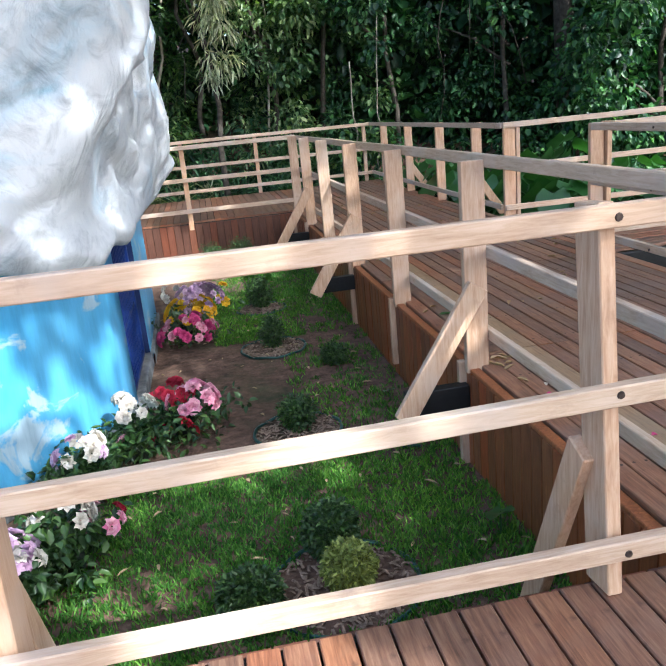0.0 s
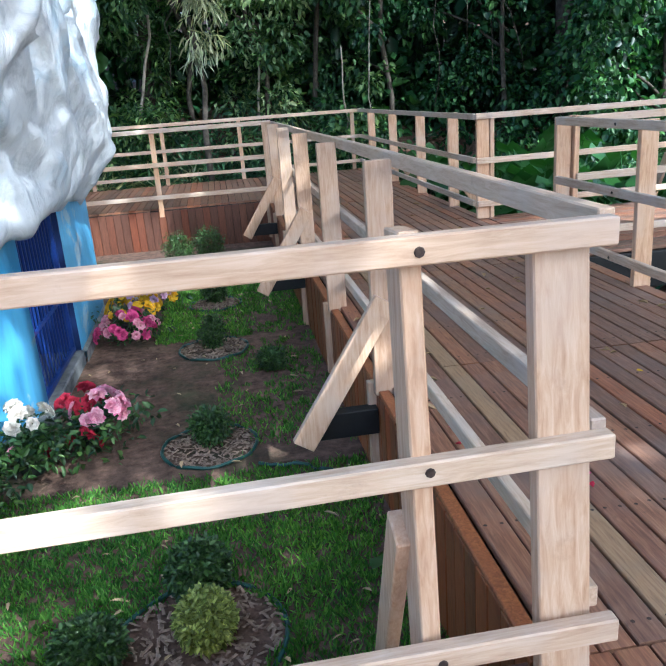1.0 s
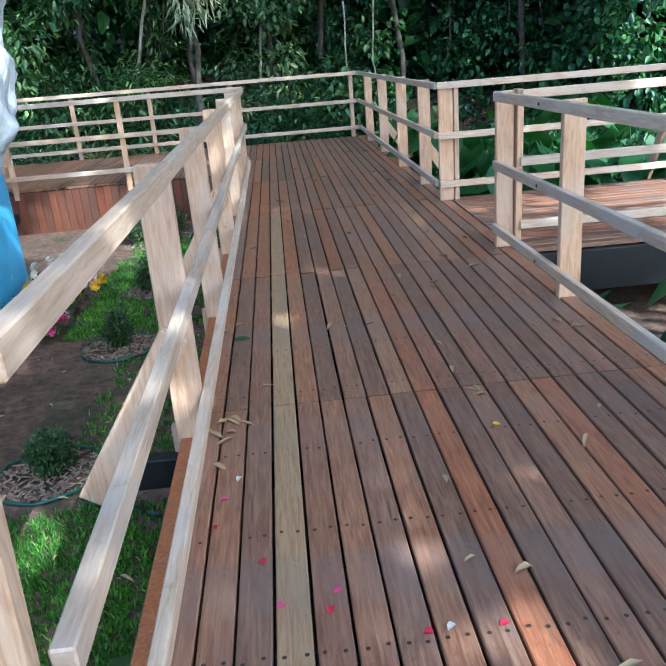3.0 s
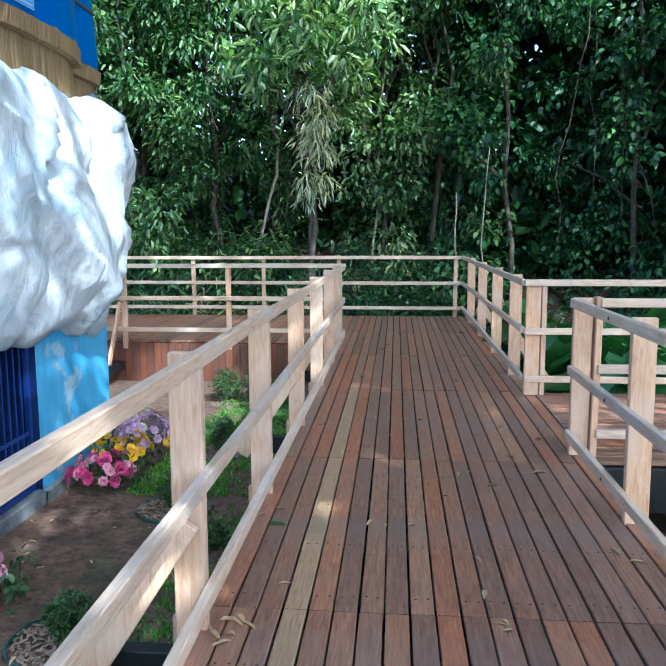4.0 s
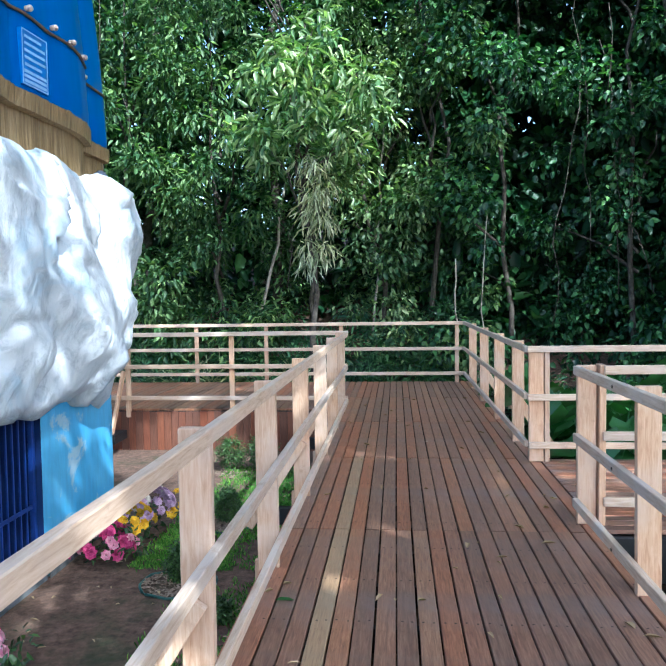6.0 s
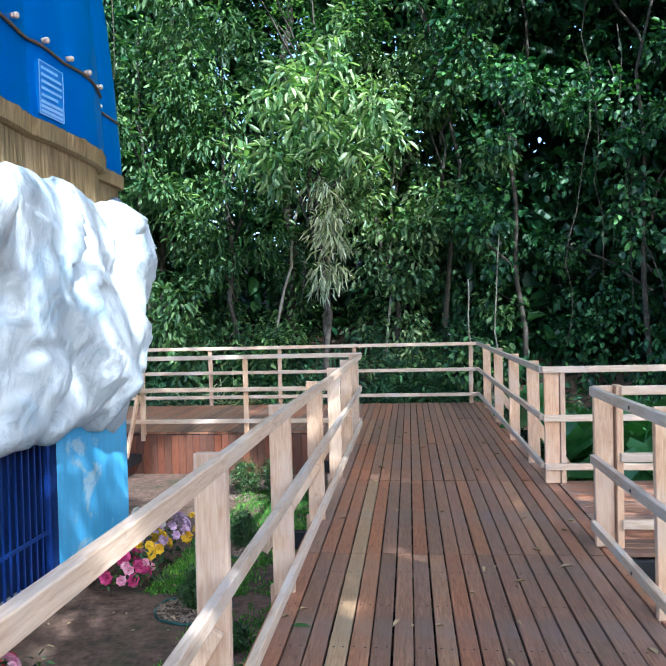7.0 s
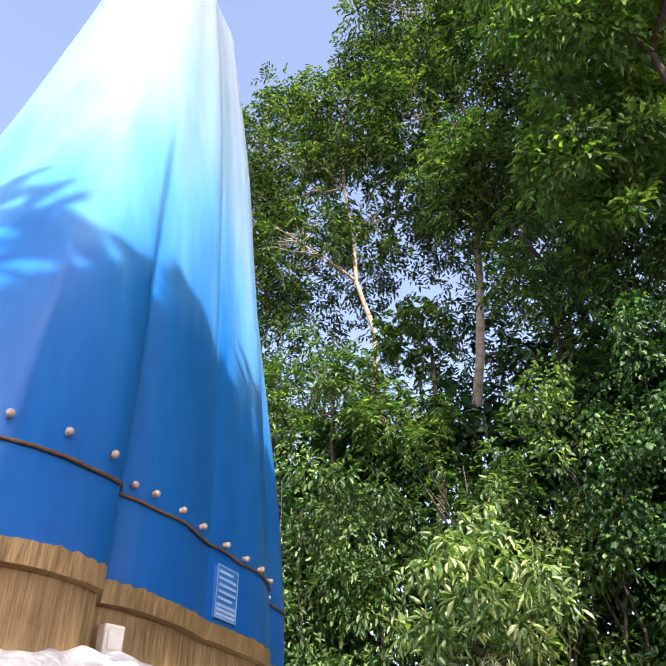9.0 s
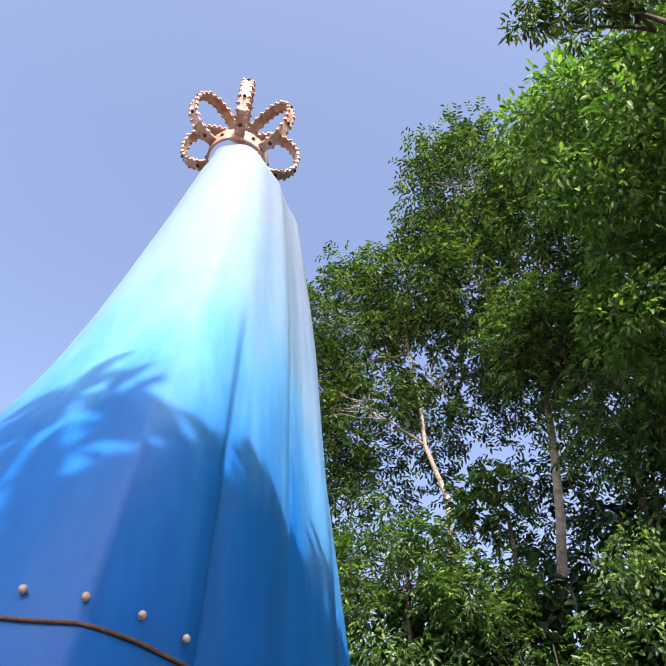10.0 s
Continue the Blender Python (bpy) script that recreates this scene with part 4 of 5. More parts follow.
def build_fittings():
    for lo, hi in ((-120, -28.2), (-27.2, 32.3), (34.2, 47)):
        pts, d = [], lo
        while d <= hi:
            pts.append(on_mantle(d, 3.60 + (0.035 if lo < -100 else 0.075 if lo < 0 else 0.05) + 0.008 * math.sin(d * 0.4), 0.012))
            d += 1.2
        cable = part("cable", tube(pts, [0.013] * len(pts), 6), M_CABLE, smooth=True)
        tagged(cable, "thin brown cable strung along the blue mantle", "cable", "cables on the mantle")
    bulb = None
    for d in (-88, -76, -66, -58.5, -52, -45.4, -38.9, -32.3, -25.0, -20.7, -13.3, -5.3, 5.0, 13.5, 20.2, 27.5, 39):
        q = on_mantle(d, 3.765 - 0.0012 * (d + 20), 0.035)
        if bulb is None:
            bm = bmesh.new()
            bmesh.ops.create_icosphere(bm, subdivisions=2, radius=0.026)
            add_tube(bm, [(-0.05, 0, 0), (-0.015, 0, 0)], [0.018, 0.022], 8)
            bulb = part("light_bulb", bm, M_BULB, smooth=True)
            tagged(bulb, "small dusty unlit bulb on the blue mantle", "light bulb", "bulbs on the mantle")
            bulb.location = q
        else:
            b = copy_thing(bulb, Matrix.Translation(q) @ Matrix.Rotation(radians(d), 4, "Z"))
    # plaque with rows of unreadable lettering
    a, b = on_mantle(2.1, 3.355, 0.02), on_mantle(8.6, 3.355, 0.02)
    e = (b - a).normalized()
    n = Vector((e.y, -e.x, 0))
    plaque = holder("plaque", tuple(a), "small blue plaque with rows of white lettering", "plaque")
    def slab(name, u0, u1, z0, z1, d0, d1, mat):
        bm = bmesh.new()
        vs = [bm.verts.new(e * u + n * w + Vector((0, 0, z))) for z in (z0, z1) for w in (d0, d1) for u in (u0, u1)]
        for f in ((0, 2, 3, 1), (4, 5, 7, 6), (0, 1, 5, 4), (2, 6, 7, 3), (0, 4, 6, 2), (1, 3, 7, 5)):
            bm.faces.new([vs[i] for i in f])
        bmesh.ops.recalc_face_normals(bm, faces=bm.faces[:])
        part(name, bm, mat, plaque)
    W = (b - a).length + 0.05
    slab("plate", 0, W, -0.20, 0.20, -0.03, 0.006, M_PLAQUE)
    for k, z in enumerate((0.15, 0.10, 0.05, 0.0, -0.05)):
        slab("lettering", 0.03, W - 0.03 - (0.05 if k in (0, 4) else 0), z - 0.010, z + 0.010, 0.006, 0.009, M_LETTER)
    for z in (-0.10, -0.135, -0.17):
        slab("lettering", 0.02, W - 0.02, z - 0.011, z + 0.011, 0.006, 0.009, M_LETTER)
    for z0, z1, u0, u1 in ((0.19, 0.198, 0, W), (-0.198, -0.19, 0, W), (-0.19, 0.19, 0, 0.008), (-0.19, 0.19, W - 0.008, W)):
        slab("border", u0, u1, z0, z1, 0.006, 0.009, M_LETTER)
    # floodlights on the rock shelf
    f = on_mantle(-25.0, 2.78, 0.02)
    flood = holder("floodlight", tuple(f), "white square floodlight on the gold robe above the rock", "floodlight")
    turn = Matrix.Rotation(radians(-22), 4, "Z")
    for name, lo2, hi2, mat in (("housing", (-0.04, -0.07, -0.09), (0.04, 0.07, 0.08), M_WHITEPL), ("glass", (0.042, -0.05, -0.06), (0.047, 0.05, 0.06), M_WHITEPL), ("bracket", (-0.03, -0.03, -0.32), (0.02, 0.03, -0.09), M_GREYMETAL)):
        bm = box(lo2, hi2, 0.006)
        bmesh.ops.transform(bm, matrix=turn, verts=bm.verts[:])
        part(name, bm, mat, flood)
    s = on_mantle(33.5, 2.62, 0.10)
    spot = holder("spotlight", tuple(s), "small grey spotlight standing on the rock's rim", "spotlight")
    part("lamp_head", tube([(-0.02, -0.08, 0.02), (0.03, 0.08, 0.10)], [0.05, 0.075], 12), M_GREYMETAL, spot)
    part("stand", tube([(0, 0, -0.12), (0, 0, 0.05)], [0.02, 0.02], 8), M_GREYMETAL, spot)


build_fittings()


# ---- trees and undergrowth ----
def bent(p0, p1, sag=0.3, n=7, jitter=0.15):
    a, b = Vector(p0), Vector(p1)
    out = []
    for i in range(n + 1):
        u = i / n
        w = math.sin(u * math.pi)
        j = Vector((random.uniform(-1, 1), random.uniform(-1, 1), random.uniform(-0.4, 0.4))) * jitter * w
        out.append(a.lerp(b, u) + Vector((0, 0, sag * w)) + j)
    return out


def tree(at, trunk_top, radius, crowns, leaf, label, mat, bark, per=70, style="clump", group="forest trees", twigs_bare=0):
    """A tapered trunk with limbs into each mass of its crown; crowns: centre, radii, number of clumps."""
    x, y = at
    z = ground_height(x, y) - 0.1
    t = holder("tree", (x, y, z), label, "tree", group)
    bm = bmesh.new()
    trunk = bent((0, 0, 0), Vector(trunk_top) - Vector((x, y, z)), 0, 9, 0.25)
    add_tube(bm, trunk, [radius * (1.25 if i == 0 else 1 - 0.07 * i) for i in range(10)], 10)
    part("trunk", bm, bark, t, smooth=True)
    sets = []
    for (cx, cy, cz), (rx, ry, rz), count in crowns:
        count = int(count * (1.6 if group == "forest trees" else 1.0))
        c = Vector((cx, cy, cz)) - Vector((x, y, z))
        start = min(trunk, key=lambda p: (p - c).length + max(0, p.z - c.z) * 2)
        bm = bmesh.new()
        add_tube(bm, bent(start, c, 0.2, 6, 0.2), [radius * 0.42 * (1 - 0.13 * i) for i in range(7)], 7)
        for _ in range(5 + twigs_bare):
            d = Vector((random.gauss(0, 1), random.gauss(0, 1), random.gauss(0.2, 0.8))).normalized()
            e = c + Vector((d.x * rx, d.y * ry, d.z * rz)) * random.uniform(0.6, 0.95)
            add_tube(bm, bent(start.lerp(c, random.uniform(0.4, 1)), e, 0.15, 5, 0.15), [max(0.012, radius * 0.2 * (1 - 0.17 * i)) for i in range(6)], 5)
        part("limb", bm, bark, t, smooth=True)
        d = rng.normal(size=(count, 3))
        d /= np.linalg.norm(d, axis=1, keepdims=True)
        pos = np.array(c) + d * (rng.uniform(0.35, 1.0, count) ** 0.5)[:, None] * np.array([rx, ry, rz])
        size = 0.30 * (rx * ry * rz) ** (1 / 3) * rng.uniform(0.6, 1.2, count)
        if style == "spray":
            sets.append(spray_leaves(pos, size * 1.3, max(1, per // 9), 9, leaf[0], leaf[1]))
        else:
            sets.append(clump_leaves(pos, size, per, leaf[0], leaf[1]))
    leaf_object("crown", joined(*sets), mat, t)
    return t


# tall trees beyond the deck
tree((-2.9, 20.5), (-5.2, 20.5, 22.5), 0.15, [((-7.6, 20, 25.0), (2.6, 2.2, 3.6), 70), ((-9.2, 20.5, 22.5), (2.2, 2, 2.6), 45), ((-5.2, 20.6, 26.5), (2.4, 2.2, 3.0), 55), ((-6.8, 19.6, 19.5), (2.6, 1.6, 1.6), 18), ((-4.2, 21.4, 21.2), (1.8, 1.4, 2.0), 20)], (0.24, 0.085), "slender pale-stemmed tree with open feathery crown", M_HIGHLEAF, M_PALEBARK, 70, "spray", twigs_bare=6)
tree((-1.9, 20.5), (0.1, 20.4, 24), 0.22, [((-1.6, 19.5, 31.0), (3.0, 2.6, 4.2), 100), ((2.0, 19.0, 27.0), (3.6, 2.6, 4.2), 120), ((-2.6, 19.6, 24.5), (2.6, 2.0, 2.4), 45), ((1.0, 19, 19.5), (2.8, 1.8, 2.6), 60)], (0.26, 0.09), "tall pale-trunked tree with a green crown darkened for shade", M_HIGHLEAF, M_PALEBARK, 80, "spray", twigs_bare=4)
tree((-8.5, 22.0), (-10, 22, 17), 0.25, [((-10.5, 22, 17), (3.5, 2.5, 4.5), 90), ((-5.8, 21.8, 13.4), (2.4, 1.6, 1.5), 18), ((-13, 21, 13), (3, 2.5, 4.5), 70)], (0.24, 0.085), "tall green tree behind the others, leaves darkened for shade", M_HIGHLEAF, M_BARK, 70, "spray", twigs_bare=3)
tree((6.9, 15.6), (4.6, 13.2, 17), 0.24, [((3.6, 12.6, 20.5), (3.0, 2.4, 3.6), 95), ((8.4, 13.2, 15.5), (2.4, 1.8, 3.0), 70), ((3.2, 14.6, 15.6), (1.8, 1.6, 2.4), 46), ((6.8, 10.5, 21.5), (2.8, 2.2, 3.0), 60)], (0.27, 0.105), "large broad-leaved tree leaning over the walkway", M_BRIGHT, M_BARK, 75, "clump")
tree((7.0, 9.6), (5.4, 8.8, 15), 0.24, [((2.9, 7.4, 17.6), (1.6, 0.9, 0.9), 12), ((9.8, 11.4, 9.0), (1.8, 1.8, 3.4), 40)], (0.26, 0.06), "long-leaved tree overhanging the walkway", M_HIGHLEAF, M_BARK, 70, "clump")
# middle trees that close the gaps over the forest edge
tree((-5.6, 18.6), (-5.0, 18.4, 12), 0.14, [((-5.2, 18.4, 12.2), (2.4, 1.6, 1.7), 36)], (0.21, 0.07), "green tree with light sprays of leaves", M_LEAF2, M_BARK, 80, "spray", twigs_bare=3)
tree((-2.2, 18.4), (-2.0, 18.2, 13), 0.14, [((-2.4, 18.0, 13.3), (1.1, 1.0, 1.1), 20), ((-3.0, 18.0, 10.6), (1.6, 1.2, 1.0), 22)], (0.21, 0.07), "green tree with light feathery sprays", M_LEAF2, M_BARK, 80, "spray", twigs_bare=3)
tree((1.4, 18.2), (1.5, 18.0, 15), 0.16, [((1.8, 17.8, 15.0), (1.9, 1.6, 2.8), 46), ((3.4, 17.6, 13.2), (2.2, 1.6, 2.6), 50), ((-0.2, 18.2, 19.6), (1.8, 1.4, 1.8), 26)], (0.22, 0.075), "green tree between the tall trunks", M_LEAF2, M_BARK, 80, "spray", twigs_bare=3)
tree((7.6, 16.6), (7.2, 16.2, 18), 0.22, [((6.2, 16.0, 16.5), (3.0, 2.0, 4.0), 80), ((9.2, 15.0, 15.0), (2.8, 2.2, 4.5), 70), ((4.6, 16.2, 23.5), (3.0, 2.2, 4.0), 70), ((8.4, 14.0, 24.0), (3.4, 2.6, 4.6), 70)], (0.26, 0.095), "tall green tree over the ivy", M_BRIGHT, M_BARK, 75, "clump")
# unseen trees added on the sunny side, crowns placed to shade the place
tree((7.2, -3.6), (6.6, -3.8, 12), 0.28, [((4.4, -4.2, 11.6), (2.2, 2.0, 2.0), 27), ((5.3, -6.7, 8.8), (0.7, 0.7, 0.7), 18), ((3.0, -5.4, 9.8), (1.4, 1.2, 1.1), 9), ((4.5, -6.0, 14.55), (0.6, 1.3, 0.85), 60), ((4.5, -4.0, 14.75), (0.6, 1.4, 0.9), 62), ((4.5, -2.1, 14.6), (0.6, 1.3, 0.9), 56), ((5.3, -5.9, 8.7), (1.0, 1.0, 0.9), 16), ((6.4, -2.2, 8.6), (2.4, 2.2, 2.0), 60), ((6.4, -1.8, 8.6), (1.2, 1.2, 1.1), 30), ((6.4, -4.5, 8.5), (1.0, 1.0, 0.9), 20)], (0.30, 0.12), "unseen dark green tree added to shade the statue and walkway", M_LEAF, M_BARK, 60, "clump", "shade trees")
tree((9.0, 2.6), (8.4, 2.6, 10), 0.28, [((6.9, 2.5, 9.2), (2.4, 2.2, 2.4), 60), ((8.6, 0.2, 11.5), (2.6, 2.4, 2.4), 44), ((8.0, 3.7, 10.6), (1.6, 1.4, 1.3), 34), ((7.4, 5.2, 9.6), (1.5, 1.3, 1.2), 30)], (0.30, 0.12), "unseen dark green tree added to shade the far deck", M_LEAF, M_BARK, 60, "clump", "shade trees")
tree((10.5, 1.6), (9.0, 1.6, 14), 0.30, [((6.2, 1.2, 16.0), (2.6, 2.2, 2.0), 40), ((5.2, 0.2, 13.2), (2.2, 1.4, 1.2), 34), ((9.2, 1.6, 16.2), (3.0, 2.4, 2.0), 48), ((10.0, 4.2, 13.6), (2.8, 2.4, 2.8), 50)], (0.30, 0.12), "unseen tall tree added to shade the platform and forest foot", M_LEAF, M_BARK, 60, "clump", "shade trees")
tree((4.8, -8.4), (4.2, -7.8, 9), 0.25, [((4.4, -8.6, 7.7), (1.9, 1.7, 1.5), 24), ((0.8, -8.2, 9.4), (2.2, 1.9, 1.8), 30)], (0.30, 0.12), "unseen green tree added for shade behind the near walkway", M_LEAF, M_BARK, 60, "clump", "shade trees")

tree((6.0, -9.5), (4.0, -7.0, 17), 0.20, [((3.4, -6.0, 16.0), (2.6, 1.6, 1.2), 6), ((1.0, -6.4, 14.2), (1.6, 1.3, 1.2), 4)], (0.62, 0.16), "unseen feathery-leaved tree added to streak the mantle with shade", M_LEAF, M_BARK, 72, "spray", "shade trees")


SKY_GAPS = [(-5.0, 24.3, 1.0), (-8.7, 18.3, 1.3), (-8.8, 12.6, 1.2), (-7.2, 19.8, 1.0), (2.1, 25.4, 1.0)]


def deep_forest():
    """The leafage farther in, too deep to tell tree from tree, its shade painted as dark colour."""
    pts = []
    for _ in range(2600):
        x = random.uniform(-17, 13)
        h = random.uniform(-0.3, 12.5 if x > 0.5 else 11.0)
        pts.append((x, 19.4 + random.uniform(-0.6, 1.6) - max(0, x - 4) * 0.35, ground_height(x, 20) * 0.4 + h))
    for _ in range(700):
        x, h = random.uniform(1.5, 11), random.uniform(-0.3, 11)
        pts.append((x, 17.6 + random.uniform(-0.4, 0.6) - max(0, x - 4) * 0.35, h))
    high = []
    for _ in range(2300):
        x, h = random.uniform(-17, 13), random.uniform(11, 33)
        if noise.noise((x * 0.33, h * 0.30, 9.0)) < -0.10 - 0.03 * max(0, x) or h > 23 + 0.5 * (x + 8):
            continue
        if x < -5.2 and h < 19.5 and random.random() < 0.6 or any(math.hypot(x - a, h - b) < r for a, b, r in SKY_GAPS):
            continue
        high.append((x, 24.5 + random.uniform(-1.5, 1.5), h))
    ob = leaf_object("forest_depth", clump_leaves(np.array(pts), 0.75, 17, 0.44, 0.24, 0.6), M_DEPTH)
    tagged(ob, "dense leafage deep in the forest, coloured dark for shade", "forest", kind="stuff")
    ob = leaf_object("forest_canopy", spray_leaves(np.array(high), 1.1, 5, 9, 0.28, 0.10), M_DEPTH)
    tagged(ob, "feathery treetops far behind the forest edge, coloured dark for shade", "forest", kind="stuff")


deep_forest()

HOLLOWS = [(-0.6, 1.9, 1.1, 0.8), (1.7, 2.5, 0.7, 1.3), (-3.6, 2.3, 0.5, 0.7), (-2.4, 2.7, 0.75, 0.95), (3.7, 3.1, 1.1, 2.9), (5.6, 3.4, 0.6, 1.8), (1.3, 2.0, 0.5, 0.7), (-4.6, 3.2, 0.5, 0.6), (0.6, 4.6, 0.4, 0.6), (3.2, 5.6, 0.7, 0.5)]


def hollow(x, z):
    return any(((x - a) / r) ** 2 + ((z - b) / s) ** 2 < 1 for a, b, r, s in HOLLOWS)


def understory(x0, x1, top, mat, bark, leaf, label, per, depth=16.0, style="clump", thin=0.0):
    """One forest-edge tree leafed to the ground on its open side."""
    cx = (x0 + x1) / 2
    y = depth + 0.9
    z = ground_height(cx, y) - 0.1
    t = holder("understory_tree", (cx, y, z), label, "tree", "forest edge trees")
    bm = bmesh.new()
    add_tube(bm, bent((0, 0, 0), (random.uniform(-0.5, 0.5), -0.2, top * 0.85), 0, 8, 0.25), [0.065 * (1 - 0.1 * i) for i in range(9)], 8)
    part("trunk", bm, bark, t, smooth=True)
    pts = []
    area = (x1 - x0 + 0.8) * top
    for layer, dens in ((0, 4.6), (1, 3.0)):
        for _ in range(int(area * dens)):
            x, h = random.uniform(x0 - 0.4, x1 + 0.4), random.uniform(0.1, top)
            if layer == 0 and (hollow(x, h) or noise.noise((x * 0.7, h * 0.6, 2.0)) < -0.16 + thin):
                continue
            yy = depth + noise.noise((x * 0.55, h * 0.5, 5.0)) * 1.5 + layer * 1.6 + random.uniform(-0.2, 0.3)
            pts.append((x - cx, yy - y, h - z - 0.5))
    pts = np.array(pts)
    for k in range(6):
        q = random.choice(pts)
        bm = bmesh.new()
        s = Vector((0, 0, max(0.4, q[2] * 0.7)))
        add_tube(bm, bent(s, q, 0.2, 5, 0.12), [0.04 * (1 - 0.16 * i) for i in range(6)], 6)
        part("limb", bm, bark, t, smooth=True)
    size = rng.uniform(0.32, 0.62, len(pts))
    data = spray_leaves(pts, size * 1.35, max(1, per // 8), 8, leaf[0], leaf[1]) if style == "spray" else clump_leaves(pts, size, per, leaf[0], leaf[1], 0.7)
    leaf_object("crown", data, mat, t)


understory(-11.5, -8.6, 9.5, M_LEAF, M_BARK, (0.20, 0.085), "dark green forest-edge tree in the shade", 52)
understory(-8.6, -6.2, 10.0, M_LEAF, M_BARK, (0.20, 0.085), "dense dark green forest-edge tree", 56)
understory(-6.2, -4.2, 9.4, M_LEAF2, M_BARK, (0.19, 0.078), "dense green forest-edge tree with glossy leaves", 60)
understory(-4.2, -2.2, 8.8, M_LEAF2, M_BARK, (0.17, 0.066), "green forest-edge tree with small narrow leaves", 62)
understory(-2.2, -0.2, 10.0, M_LEAF2, M_BARK, (0.15, 0.056), "forest-edge tree with fine sprays behind the bright sapling", 64, 16.6, "spray")
understory(-0.2, 1.0, 8.2, M_SUNLEAF, M_BARK, (0.16, 0.066), "forest-edge tree with leaves coloured pale for sunlight", 62, 15.8, "clump", -0.3)
understory(0.7, 2.2, 11.0, M_LEAF2, M_BARK, (0.15, 0.09), "leaning tree covered in green creepers", 62, 15.7)
understory(2.0, 4.2, 12.0, M_IVY, M_BARK, (0.15, 0.105), "tree smothered in dark glossy ivy", 66, 15.6)
understory(4.2, 6.6, 12.5, M_IVY, M_BARK, (0.15, 0.105), "tall trunk hung with ivy and dry vines", 62, 14.6)
understory(6.6, 9.6, 12.0, M_IVY, M_BARK, (0.16, 0.11), "ivy-covered tree at the walkway's side", 52, 13.4)


def sapling():
    """The broad-leaved small tree, sunlight put into its bright leaf colour, with a dry hanging tuft."""
    x, y = -0.9, 15.0
    z = ground_height(x, y) - 0.1
    t = holder("sapling", (x, y, z), "small tree at the forest edge, long leaves coloured bright for sunlight", "tree")
    part("trunk", tube(bent((0, 0, 0), (-0.3, 0, 6.3), 0, 8, 0.15), [0.07 * (1 - 0.09 * i) for i in range(9)], 8), M_BARK, t, smooth=True)
    lobes = [((-1.25, -0.1, 5.55), 0.62), ((-0.65, -0.3, 6.55), 0.75), ((0.15, -0.4, 6.9), 0.62), ((0.75, -0.2, 6.3), 0.66), ((1.15, 0.0, 5.75), 0.42), ((-0.15, -0.6, 5.75), 0.70), ((-0.75, -0.5, 5.05), 0.50), ((0.55, -0.3, 5.2), 0.42), ((0.0, 0.1, 7.6), 0.45)]
    sets = []
    for c, r in lobes:
        start = Vector((-0.2, 0, max(3.2, c[2] - 1.3)))
        part("limb", tube(bent(start, c, 0.15, 5, 0.1), [0.030 * (1 - 0.15 * i) for i in range(6)], 5), M_BARK, t, smooth=True)
        n = int(17 * r * r / 0.36)
        d = rng.normal(size=(n, 3))
        d /= np.linalg.norm(d, axis=1, keepdims=True)
        tips = np.array(c) + d * (r * rng.uniform(0.35, 1.05, n) ** 0.6)[:, None] * np.array([1, 0.9, 0.7])
        sets.append(clump_leaves(tips, 0.22, 11, 0.27, 0.085, 0.7, 1.4))
    leaf_object("crown", joined(*sets), M_SUNSAPLING, t)
    tuft = []
    for _ in range(36):
        tuft.append((random.uniform(-0.1, 0.32), random.uniform(-0.85, -0.5), random.uniform(2.8, 4.9)))
    leaf_object("dry_tuft", clump_leaves(np.array(tuft), 0.24, 16, 0.26, 0.03, 1.2, 0.9), M_LEAF3, t)


sapling()


def low_growth():
    """Ferns, grasses and creepers that fill the forest's foot."""
    pts, big = [], []
    for _ in range(620):
        x, y = random.uniform(-9, 2.2), random.uniform(14.55, 16.4)
        pts.append((x, y, ground_height(x, y) + random.uniform(0.05, 0.75) * (0.5 + (y - 14.5) * 0.7)))
    for _ in range(460):
        x = random.uniform(2.2, 9)
        y = random.uniform(9.5, 15)
        pts.append((x, y, ground_height(x, y) + random.uniform(0.0, 0.45)))
    for _ in range(160):
        x, y = random.uniform(2.3, 7), random.uniform(-1, 5.4)
        pts.append((x, y, ground_height(x, y) + random.uniform(0.0, 0.2)))
    a = clump_leaves(np.array(pts), 0.26, 26, 0.20, 0.05, 0.15, 1.0)
    ob = leaf_object("undergrowth", a, M_LEAF)
    tagged(ob, "dark green ferns and creepers along the deck's edge", "undergrowth", kind="stuff")
    pts = []
    for _ in range(150):
        x, y = random.uniform(-6, -1.2), random.uniform(14.6, 15.6)
        pts.append((x, y, ground_height(x, y) + random.uniform(0.0, 0.5)))
    ob = leaf_object("dry_grass", clump_leaves(np.array(pts), 0.3, 20, 0.42, 0.016, 0.6, 1.0), M_LEAF3)
    tagged(ob, "straw-coloured dry grass under the forest edge", "grass", kind="stuff")


low_growth()


